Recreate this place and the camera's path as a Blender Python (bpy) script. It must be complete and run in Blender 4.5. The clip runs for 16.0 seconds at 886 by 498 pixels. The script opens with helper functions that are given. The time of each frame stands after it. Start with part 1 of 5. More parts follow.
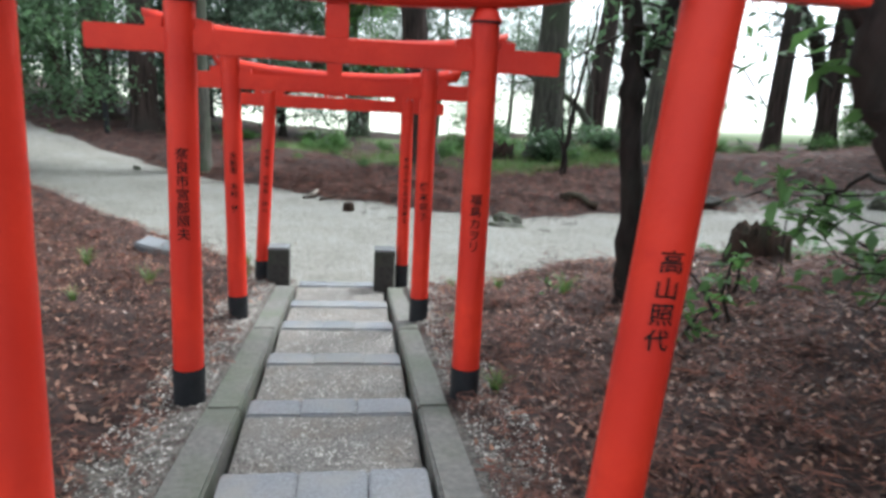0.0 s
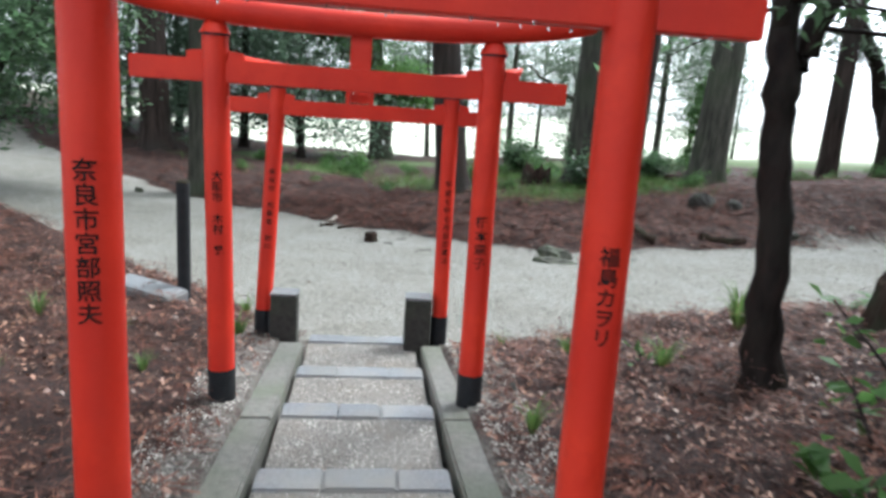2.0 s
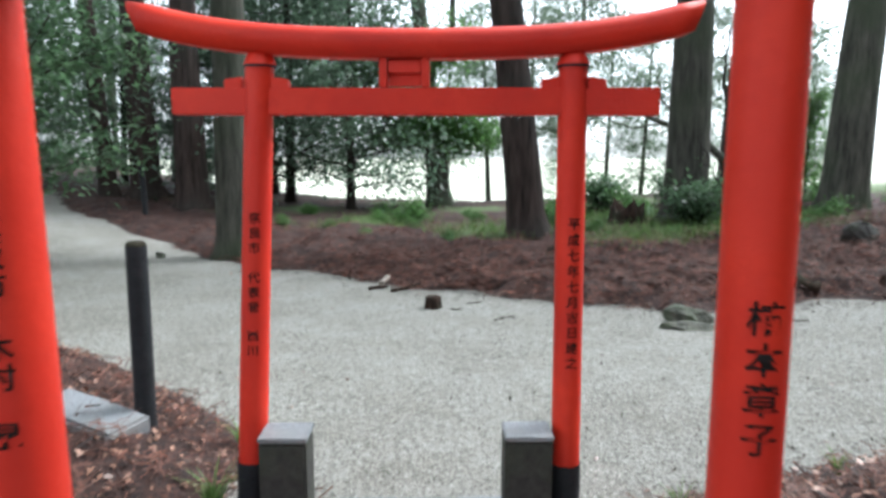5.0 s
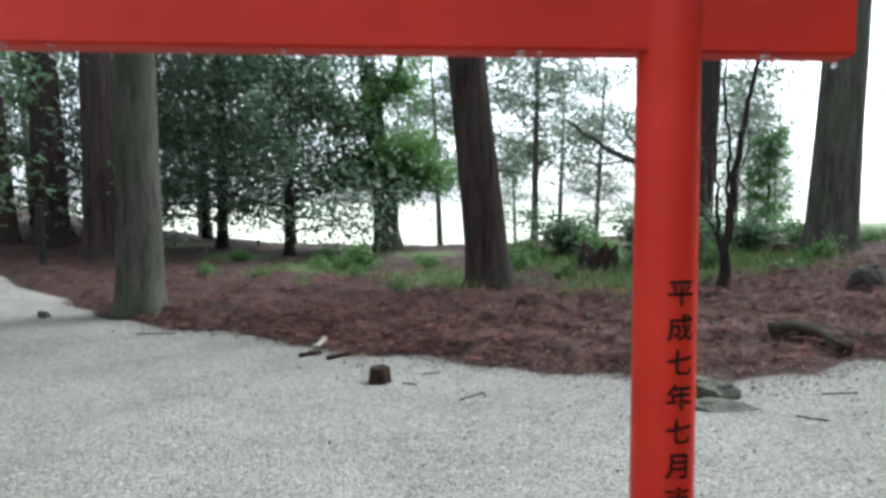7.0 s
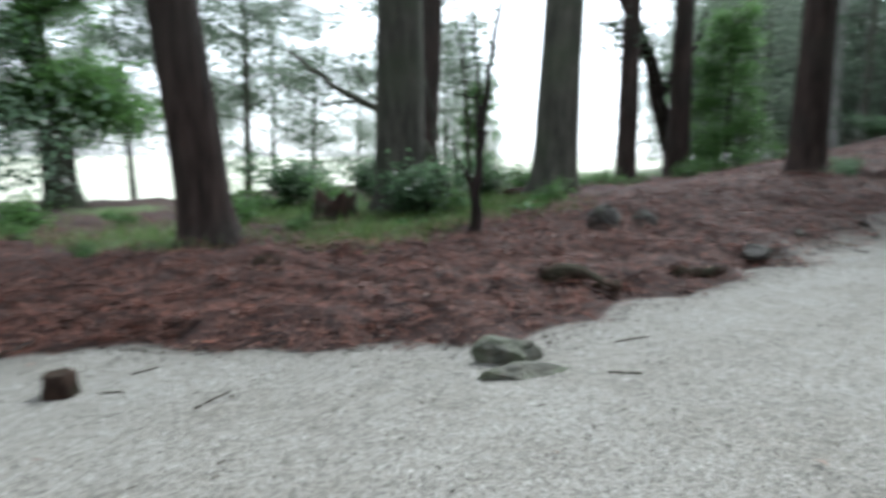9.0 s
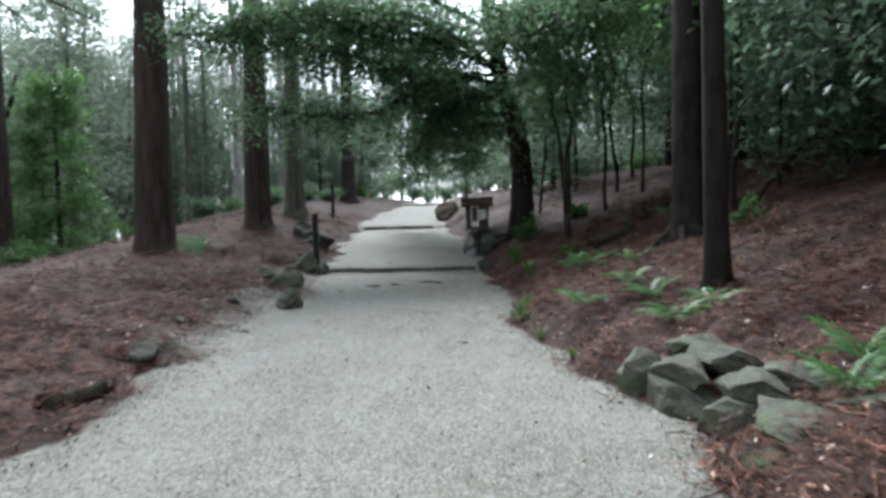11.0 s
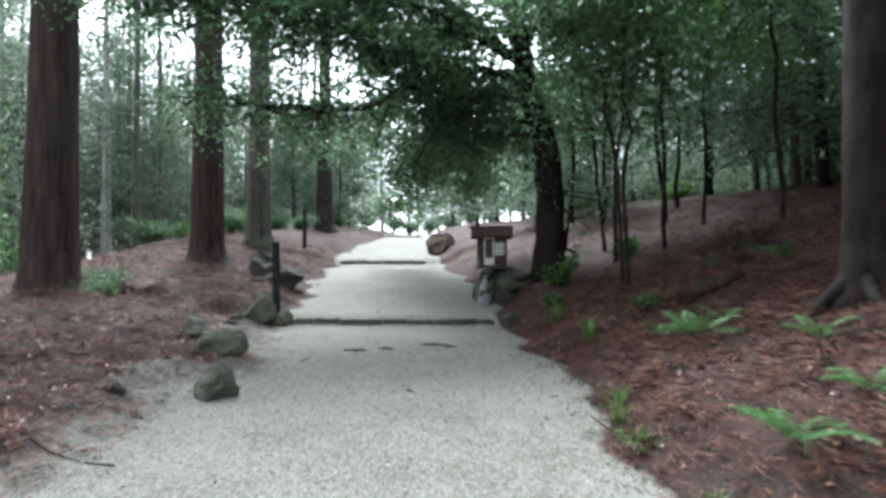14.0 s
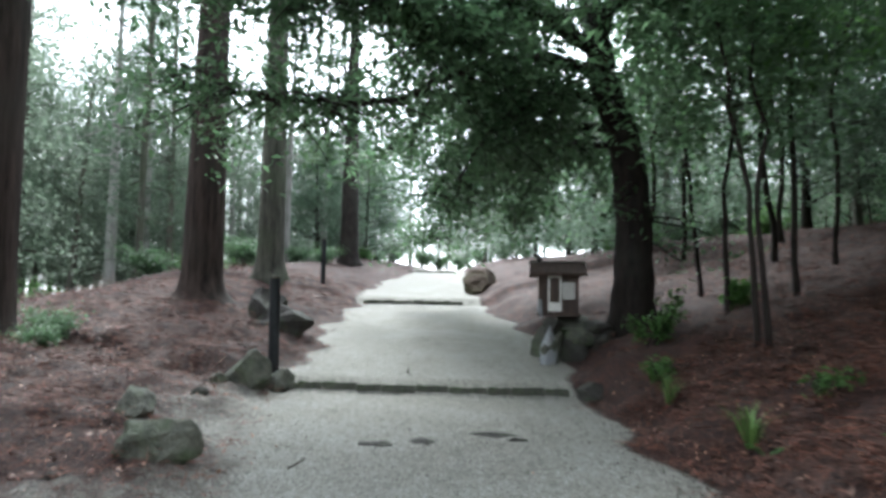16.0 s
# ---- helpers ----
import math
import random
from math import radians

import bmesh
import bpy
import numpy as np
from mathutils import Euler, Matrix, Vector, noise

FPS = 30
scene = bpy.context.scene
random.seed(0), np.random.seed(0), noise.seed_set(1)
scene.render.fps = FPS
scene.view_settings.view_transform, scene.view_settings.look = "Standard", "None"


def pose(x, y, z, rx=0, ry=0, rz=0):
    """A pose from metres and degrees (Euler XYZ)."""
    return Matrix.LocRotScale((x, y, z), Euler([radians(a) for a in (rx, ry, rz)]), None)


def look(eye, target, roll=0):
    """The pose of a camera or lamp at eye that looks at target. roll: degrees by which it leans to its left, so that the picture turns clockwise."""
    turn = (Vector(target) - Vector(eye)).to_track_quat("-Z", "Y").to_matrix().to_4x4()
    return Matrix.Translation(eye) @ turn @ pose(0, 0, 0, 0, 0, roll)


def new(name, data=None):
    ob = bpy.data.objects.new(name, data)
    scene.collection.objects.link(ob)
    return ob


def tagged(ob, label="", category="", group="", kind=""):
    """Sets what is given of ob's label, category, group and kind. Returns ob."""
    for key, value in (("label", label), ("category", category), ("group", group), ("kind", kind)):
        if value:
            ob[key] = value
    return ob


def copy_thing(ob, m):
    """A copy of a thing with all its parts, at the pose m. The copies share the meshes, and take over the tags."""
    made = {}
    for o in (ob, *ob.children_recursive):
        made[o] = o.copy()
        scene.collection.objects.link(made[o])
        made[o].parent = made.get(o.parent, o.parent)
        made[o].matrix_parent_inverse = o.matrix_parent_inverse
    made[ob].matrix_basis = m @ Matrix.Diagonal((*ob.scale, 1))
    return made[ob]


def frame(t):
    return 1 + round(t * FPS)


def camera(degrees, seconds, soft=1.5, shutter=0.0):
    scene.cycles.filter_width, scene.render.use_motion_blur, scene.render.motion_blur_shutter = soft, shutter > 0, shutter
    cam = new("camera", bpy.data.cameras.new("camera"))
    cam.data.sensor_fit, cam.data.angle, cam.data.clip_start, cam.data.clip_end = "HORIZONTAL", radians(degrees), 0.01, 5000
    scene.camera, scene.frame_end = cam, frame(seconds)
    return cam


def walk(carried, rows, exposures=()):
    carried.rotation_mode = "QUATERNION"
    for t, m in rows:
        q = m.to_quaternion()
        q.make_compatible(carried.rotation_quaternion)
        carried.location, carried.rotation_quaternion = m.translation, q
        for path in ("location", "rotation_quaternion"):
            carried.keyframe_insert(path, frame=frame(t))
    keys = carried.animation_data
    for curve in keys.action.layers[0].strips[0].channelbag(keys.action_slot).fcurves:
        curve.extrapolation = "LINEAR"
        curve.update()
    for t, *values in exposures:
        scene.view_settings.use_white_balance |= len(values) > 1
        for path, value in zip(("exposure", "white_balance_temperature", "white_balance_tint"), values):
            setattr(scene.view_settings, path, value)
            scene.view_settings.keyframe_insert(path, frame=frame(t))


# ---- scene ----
cam = camera(68.2, 16.0, soft=3.2, shutter=0.5)
METRES, EYE, TILT, LEAN, TURN = 16.0, 1.5, 0.0, 0.0, -8.4
ROWS = [
    (0.0, 0.0, 0.0, 0.0, 0.85, -14.21, -3.35),
    (0.5, -0.0039, 0.0239, -0.0017, 1.56, -16.06, -3.62),
    (1.0, -0.0084, 0.0484, -0.0053, 0.58, -12.15, -3.35),
    (1.5, -0.0099, 0.073, -0.0076, 1.83, -13.16, -3.67),
    (2.0, -0.0188, 0.0991, -0.0122, 2.56, -12.22, -3.77),
    (2.5, -0.0177, 0.1271, -0.0135, 6.17, -11.57, -1.95),
    (3.0, -0.0234, 0.1523, -0.0198, 6.28, -9.66, -0.72),
    (3.5, -0.025, 0.1828, -0.024, 7.86, -10.94, 0.11),
    (4.0, -0.0308, 0.2098, -0.0268, 8.21, -11.2, 0.68),
    (6.5, -0.0582, 0.3382, -0.0399, 3.96, -2.41, -0.73),
    (7.0, -0.0562, 0.3671, -0.041, 2.81, -4.23, 0.04),
    (7.5, -0.0612, 0.3902, -0.0465, 1.66, -4.64, -0.23),
    (8.0, -0.0633, 0.4171, -0.0484, -3.07, -7.08, -1.09),
    (8.5, -0.0659, 0.4417, -0.0504, -8.23, -8.01, -0.55),
    (9.0, -0.0685, 0.4655, -0.0548, -22.39, -8.1, -0.37),
    (9.5, -0.0599, 0.4868, -0.0544, -40.58, -7.6, -0.41),
    (10.0, -0.0524, 0.5105, -0.0564, -63.82, -6.64, 0.74),
    (12.5, 0.0932, 0.605, -0.0517, -80.98, 0.09, 1.69),
    (13.0, 0.1311, 0.6172, -0.0511, -81.02, 1.29, 1.05),
    (13.5, 0.169, 0.6284, -0.0497, -82.35, 0.45, 0.28),
    (14.0, 0.2117, 0.6383, -0.0487, -79.08, 1.27, 0.09),
    (14.5, 0.2493, 0.6524, -0.0461, -79.79, 1.71, -1.4),
    (15.0, 0.2933, 0.6668, -0.0447, -79.17, 2.58, -1.45),
    (15.5, 0.3312, 0.6843, -0.0422, -79.05, 3.41, -2.14),
    (16.0, 0.3758, 0.6919, -0.0412, -76.8, 4.38, -0.97),
]
walk(cam, [(t, pose(0, 0, EYE, TILT, LEAN, TURN) @ pose(METRES * x, METRES * y, METRES * z, 90 + pitch, roll, yaw)) for t, x, y, z, yaw, pitch, roll in ROWS],
     exposures=[(0.0, 1.85, 5850, 6), (4.0, 1.85, 5800, 6), (8.5, 1.62, 5800, 6), (10.0, 1.62, 5800, 6), (12.5, 2.1, 5850, 5), (16.0, 2.36, 5850, 5)])

# ---- sky and light: a bright overcast day ----
world = bpy.data.worlds.new("overcast_sky")
scene.world = world
world.use_nodes = True
wn, wl = world.node_tree.nodes, world.node_tree.links
sky = wn.new("ShaderNodeTexSky")
sky.sky_type, sky.sun_disc = "NISHITA", False
sky.sun_elevation, sky.sun_rotation = radians(52), radians(66)
sky.air_density, sky.dust_density, sky.ozone_density = 1.0, 1.5, 1.0
cloud = wn.new("ShaderNodeHueSaturation")
cloud.inputs["Saturation"].default_value = 0.12
wl.new(sky.outputs[0], cloud.inputs["Color"])
wl.new(cloud.outputs[0], wn["Background"].inputs["Color"])
wn["Background"].inputs["Strength"].default_value = 0.15
sun = new("sun", bpy.data.lights.new("sun", "SUN"))
sun.data.energy, sun.data.angle, sun.data.color = 1.5, radians(25), (1.0, 0.97, 0.92)
sun.matrix_world = look((0, 0, 0), (-math.sin(radians(66)) * math.cos(radians(52)), -math.cos(radians(66)) * math.cos(radians(52)), -math.sin(radians(52))))
sun.location = (0, 0, 30)

# ---- lie of the land ----
ROAD_X = [-40, -25, -12, -6, -3, 0, 3, 8, 15.25, 15.4, 23.0, 23.15, 39.0, 39.2, 60, 120]
ROAD_Z = [2.2, 1.0, -0.2, -0.8, -0.93, -0.95, -0.86, -0.62, -0.27, -0.13, 0.70, 0.86, 2.1, 2.25, 3.2, 4.5]
SOUTH_X = [-40, -16, -9, -5.3, -3, -1.6, -0.8, 0.4, 1.1, 2.0, 3.5, 5.0, 6.4, 7.9, 9.3, 10.6, 12.5, 14.5, 18.7, 22.4, 30, 45, 120]
SOUTH_Y = [48, 24, 16, 11.9, 10.1, 8.8, 7.75, 7.6, 7.6, 7.9, 7.9, 7.6, 7.9, 8.4, 8.65, 8.6, 8.8, 9.1, 9.5, 10.5, 11.2, 12.2, 16]
NORTH_X = [-40, -16, -8.5, -4.2, -2.4, 0, 1, 2, 3, 4, 5, 7, 10, 12, 14.3, 19, 23, 30, 45, 120]
NORTH_Y = [56, 29, 20.5, 16.2, 14.9, 13.4, 12.7, 12.3, 11.4, 11.5, 11.85, 11.9, 11.9, 11.8, 12.5, 13.0, 13.4, 13.9, 14.6, 19]


def stair_z(y):
    """The line of the stair's slope, and of the ground beside it."""
    return np.interp(y, [-12, 0, 3.6, 5.6, 7.4, 8.2], [0.95, -0.07, -0.43, -0.64, -0.84, -0.92])


def smooth(a, b, v):
    k = np.clip((v - a) / (b - a), 0, 1)
    return k * k * (3 - 2 * k)


def land(x, y):
    """Height of the ground, how far it is gravel, how far it is grass."""
    x, y = np.asarray(x, float), np.asarray(y, float)
    wob = 0.16 * np.sin(2.1 * x + 1.3 * np.sin(0.9 * x)) + 0.09 * np.sin(5.3 * x + 2 * np.sin(1.7 * y))
    south, north = np.interp(x, SOUTH_X, SOUTH_Y) + wob * 0.6, np.interp(x, NORTH_X, NORTH_Y) + wob
    road = np.interp(x, ROAD_X, ROAD_Z)
    past_n, past_s = y - north, south - y
    # the bank across the road: a low needle mound, then down to the fields
    bank = road + 0.17 * smooth(0, 0.9, past_n) + 0.16 * smooth(0.5, 4, past_n) + 0.24 * smooth(4, 10, x) * smooth(0, 3.5, past_n)
    bank = bank - (bank + 2.2) * smooth(13, 32, past_n + np.clip(-x, 0, 12) * 0.4 - np.clip(x - 8, 0, 30) * 0.3)
    fall = np.minimum(bank, -0.75 + 0.014 * x)
    bank = bank + (fall - bank) * smooth(4.0, 12.0, past_n) * smooth(5, 12, x)
    bank = bank + 0.05 * np.sin(6.1 * x + 1.5 * np.sin(2 * y)) * np.sin(5.3 * y + 1.2 * np.sin(2.4 * x)) * smooth(0, 0.5, past_n) * (1 - smooth(3, 5, past_n))
    # the hill on the near side
    hill = road + 0.1 * smooth(0, 0.5, past_s) + np.where(past_s > 0, 0.31 * past_s - 0.13 * np.clip(past_s - 7, 0, None), 0)
    cap = np.maximum(2.3 + 0.01 * x, road + 0.8)
    hill = cap - np.log1p(np.exp(np.clip((cap - hill) / 0.3, -30, 30))) * 0.3
    side = stair_z(y) + 0.05 + 0.17 * np.clip(x - 1.15, 0, 4) + 0.13 * np.clip(-x - 1.35, 0, 4)
    mix_h = smooth(2.5, 7.0, x)
    near = side * (1 - mix_h) + hill * mix_h
    near = road + (near - road) * smooth(-0.05, 0.7, past_s)
    z = np.where(past_n > 0, bank, np.where(past_s > 0, near, road))
    lump = 0.035 * np.sin(3.1 * x + 1.7 * y) * np.sin(2.3 * y - 1.1 * x) + 0.02 * np.sin(7 * x) * np.sin(6.3 * y + x)
    lump = lump + 0.022 * np.sin(13 * x + 3 * np.sin(5 * y)) * np.sin(11 * y + 2 * np.sin(6 * x)) + 0.014 * np.sin(23 * x + 7 * y) * np.sin(19 * y - 9 * x)
    off = np.clip(np.maximum(past_n, past_s) / 0.8, 0, 1)
    stair = (np.abs(x + 0.17) < 1.0) & (y < 8.0)
    z = z + lump * np.where(stair, 0.3, off) * np.where(np.abs(x) + np.abs(y) > 90, 0, 1)
    gravel = 1 - smooth(-0.12, 0.25, np.maximum(past_n, past_s))
    beside = 1 - smooth(0.78, 1.25, np.abs(x + 0.17) + 0.12 * np.sin(4 * y) + 0.06 * np.sin(11 * y))
    gravel = np.maximum(gravel, 0.5 * beside * smooth(-0.5, 0, 8.2 - y))
    sand = smooth(5.5, 8.5, x) * (1 - smooth(14, 19, x)) * np.clip(1 - past_n / (1.7 + 0.5 * np.sin(1.9 * x)), 0, 1) * (past_n > 0)
    gravel = np.maximum(gravel, sand * 0.72)
    grass = smooth(2.2, 4.2, past_n) * (1 - smooth(6, 9.5, x)) * (0.32 + 0.4 * np.sin(1.3 * x) * np.sin(1.1 * y + 1))
    grass = np.maximum(grass, smooth(12, 24, past_n))
    return z, gravel, np.clip(grass, 0, 1)
# ---- end of the land ----


# ---- materials ----
def material(name, colors, scale=8.0, rough=0.8, bump=0.3, bump_scale=40.0, metal=0.0, stretch=(1, 1, 1), per="", spread=0.25, stain=None, stain_scale=1.2, trans=0.0, spec=0.5, cut=(0.32, 0.68)):
    """A procedural surface: two colours mixed by grain, a stain at a larger scale, fine relief; per: 'island' or 'object' varies the pieces."""
    m = bpy.data.materials.new(name)
    m.use_nodes = True
    n, l = m.node_tree.nodes, m.node_tree.links
    b = n["Principled BSDF"]
    tc, mp = n.new("ShaderNodeTexCoord"), n.new("ShaderNodeMapping")
    l.new(tc.outputs["Object"], mp.inputs["Vector"])
    mp.inputs["Scale"].default_value = stretch
    grain = n.new("ShaderNodeTexNoise")
    grain.inputs["Scale"].default_value, grain.inputs["Detail"].default_value, grain.inputs["Roughness"].default_value = scale, 8, 0.65
    l.new(mp.outputs[0], grain.inputs["Vector"])
    ramp = n.new("ShaderNodeValToRGB")
    ramp.color_ramp.elements[0].position, ramp.color_ramp.elements[1].position = cut
    ramp.color_ramp.elements[0].color, ramp.color_ramp.elements[1].color = (*colors[0], 1), (*colors[1], 1)
    l.new(grain.outputs[0], ramp.inputs[0])
    out = ramp.outputs[0]
    if stain:
        big = n.new("ShaderNodeTexNoise")
        big.inputs["Scale"].default_value, big.inputs["Detail"].default_value = stain_scale, 6
        l.new(tc.outputs["Object"], big.inputs["Vector"])
        patch = n.new("ShaderNodeMapRange")
        patch.inputs["From Min"].default_value, patch.inputs["From Max"].default_value = 0.45, 0.72
        l.new(big.outputs[0], patch.inputs["Value"])
        mix = n.new("ShaderNodeMix")
        mix.data_type = "RGBA"
        l.new(patch.outputs[0], mix.inputs[0])
        l.new(out, mix.inputs[6])
        mix.inputs[7].default_value = (*stain, 1)
        out = mix.outputs[2]
    if per:
        hsv, mr = n.new("ShaderNodeHueSaturation"), n.new("ShaderNodeMapRange")
        if per == "island":
            l.new(n.new("ShaderNodeNewGeometry").outputs["Random Per Island"], mr.inputs["Value"])
        else:
            l.new(n.new("ShaderNodeObjectInfo").outputs["Random"], mr.inputs["Value"])
        mr.inputs["To Min"].default_value, mr.inputs["To Max"].default_value = 1 - spread, 1 + spread
        l.new(mr.outputs[0], hsv.inputs["Value"])
        l.new(out, hsv.inputs["Color"])
        out = hsv.outputs[0]
    l.new(out, b.inputs["Base Color"])
    b.inputs["Roughness"].default_value, b.inputs["Metallic"].default_value = rough, metal
    b.inputs["Specular IOR Level"].default_value = spec
    if trans:
        b.inputs["Subsurface Weight"].default_value = 0.0
        tl, add = n.new("ShaderNodeBsdfTranslucent"), n.new("ShaderNodeMixShader")
        l.new(out, tl.inputs["Color"])
        add.inputs[0].default_value = trans
        l.new(b.outputs[0], add.inputs[1])
        l.new(tl.outputs[0], add.inputs[2])
        l.new(add.outputs[0], n["Material Output"].inputs["Surface"])
    if bump:
        fine = n.new("ShaderNodeTexNoise")
        fine.inputs["Scale"].default_value, fine.inputs["Detail"].default_value = bump_scale, 6
        l.new(mp.outputs[0], fine.inputs["Vector"])
        bp = n.new("ShaderNodeBump")
        bp.inputs["Strength"].default_value, bp.inputs["Distance"].default_value = bump, 0.02
        l.new(fine.outputs[0], bp.inputs["Height"])
        l.new(bp.outputs[0], b.inputs["Normal"])
    return m


RED = material("vermilion_paint", [(0.58, 0.026, 0.012), (0.76, 0.048, 0.019)], 5, 0.5, 0.15, 30, stain=(0.50, 0.022, 0.014), stain_scale=2.5, spec=0.3)
BLACK = material("black_paint", [(0.008, 0.009, 0.011), (0.020, 0.021, 0.024)], 12, 0.6, 0.3, 45, spec=0.3)
INK = material("black_ink", [(0.008, 0.007, 0.007), (0.02, 0.013, 0.011)], 60, 0.7, 0, 10, spec=0.15)
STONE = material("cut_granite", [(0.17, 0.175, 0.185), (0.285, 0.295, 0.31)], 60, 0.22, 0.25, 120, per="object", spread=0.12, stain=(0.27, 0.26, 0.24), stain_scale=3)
KERB = material("weathered_kerb_stone", [(0.11, 0.106, 0.094), (0.225, 0.215, 0.195)], 25, 0.6, 0.4, 70, per="object", spread=0.12, stain=(0.105, 0.125, 0.078), stain_scale=1.5)
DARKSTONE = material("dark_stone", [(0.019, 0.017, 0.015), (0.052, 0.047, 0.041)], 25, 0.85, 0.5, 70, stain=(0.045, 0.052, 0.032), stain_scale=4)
MOSSROCK = material("mossy_rock", [(0.034, 0.036, 0.027), (0.118, 0.116, 0.09)], 9, 0.8, 0.9, 30, per="object", spread=0.2, stain=(0.055, 0.08, 0.034), stain_scale=3.5)
BARK = material("cedar_bark", [(0.012, 0.0095, 0.0088), (0.078, 0.056, 0.048)], 9, 0.9, 1.0, 18, stretch=(1, 1, 0.12), per="object", spread=0.2, stain=(0.040, 0.036, 0.031), stain_scale=0.8, spec=0.15)
GREYBARK = material("grey_green_bark", [(0.032, 0.032, 0.027), (0.125, 0.12, 0.098)], 9, 0.9, 0.9, 18, stretch=(1, 1, 0.16), per="object", spread=0.2, stain=(0.06, 0.075, 0.045), stain_scale=0.9, spec=0.15)
DARKBARK = material("dark_wet_bark", [(0.007, 0.0055, 0.005), (0.033, 0.024, 0.021)], 9, 0.75, 0.7, 24, stretch=(1, 1, 0.3), per="object", spread=0.2, stain=(0.03, 0.028, 0.023), stain_scale=2.0, spec=0.15)
LEAF = material("evergreen_leaf", [(0.066, 0.130, 0.064), (0.125, 0.20, 0.10)], 1.2, 0.36, 0, 10, per="island", spread=0.5, trans=0.65)
EVERLEAF = material("blue_green_leaf", [(0.075, 0.125, 0.08), (0.13, 0.19, 0.125)], 1.2, 0.32, 0, 10, per="island", spread=0.5, trans=0.55)
LIGHTLEAF = material("fresh_leaf", [(0.075, 0.165, 0.04), (0.125, 0.24, 0.075)], 1.2, 0.42, 0, 10, per="island", spread=0.4, trans=0.55)
NEEDLE = material("cedar_foliage", [(0.065, 0.105, 0.066), (0.12, 0.165, 0.11)], 0.8, 0.55, 0, 10, per="island", spread=0.45, trans=0.55)
# far-wood leaf and bark: distance haze put into paler base colours
HAZELEAF = material("haze_paled_leaf", [(0.125, 0.17, 0.12), (0.19, 0.235, 0.175)], 0.8, 0.5, 0, 10, per="island", spread=0.4, trans=0.6)
HAZEBARK = material("haze_paled_bark", [(0.18, 0.175, 0.165), (0.34, 0.33, 0.31)], 9, 0.9, 0.8, 18, stretch=(1, 1, 0.16), per="object", spread=0.25, stain=(0.10, 0.11, 0.085), stain_scale=0.9, spec=0.15)
FERNLEAF = material("fern_frond", [(0.05, 0.15, 0.04), (0.10, 0.26, 0.07)], 4, 0.5, 0, 10, per="island", spread=0.25, trans=0.35)
GRASSBLADE = material("grass_blade", [(0.085, 0.17, 0.04), (0.19, 0.29, 0.085)], 2, 0.5, 0, 10, per="island", spread=0.4, trans=0.3)
LITTER = material("brown_needles", [(0.024, 0.0095, 0.007), (0.20, 0.074, 0.046)], 8.0, 0.7, 0, 10, per="island", spread=0.6, cut=(0.40, 0.62))
DEADLEAF = material("dead_leaf", [(0.115, 0.052, 0.033), (0.36, 0.20, 0.135)], 3, 0.4, 0, 10, per="island", spread=0.6)
PEBBLE = material("pale_pebble", [(0.23, 0.224, 0.203), (0.37, 0.36, 0.33)], 6, 0.75, 0.2, 60, per="island", spread=0.45)
DEADWOOD = material("rotten_wood", [(0.012, 0.008, 0.007), (0.058, 0.037, 0.027)], 12, 0.95, 1.0, 26, stretch=(1, 1, 0.3), stain=(0.04, 0.042, 0.028), stain_scale=3, spec=0.1)
EARTH = material("leaf_strewn_earth", [(0.028, 0.021, 0.017), (0.085, 0.064, 0.048)], 14, 0.95, 0.9, 30, stain=(0.06, 0.065, 0.035), stain_scale=2, spec=0.1)
PALEWOOD = material("bleached_wood", [(0.20, 0.17, 0.14), (0.40, 0.35, 0.30)], 12, 0.8, 0.6, 40, stretch=(0.3, 1, 1))
BROWNWOOD = material("weathered_shrine_wood", [(0.028, 0.018, 0.014), (0.08, 0.05, 0.037)], 12, 0.75, 0.5, 40, stretch=(1, 1, 0.2))
WATER = material("rain_water", [(0.75, 0.78, 0.8), (0.9, 0.92, 0.94)], 5, 0.02, 0, 10)
wp = WATER.node_tree.nodes["Principled BSDF"].inputs
wp["Transmission Weight"].default_value, wp["IOR"].default_value = 0.85, 1.33
WHITEPAINT = material("flaked_white_paint", [(0.55, 0.53, 0.49), (0.78, 0.76, 0.72)], 20, 0.6, 0.2, 50)


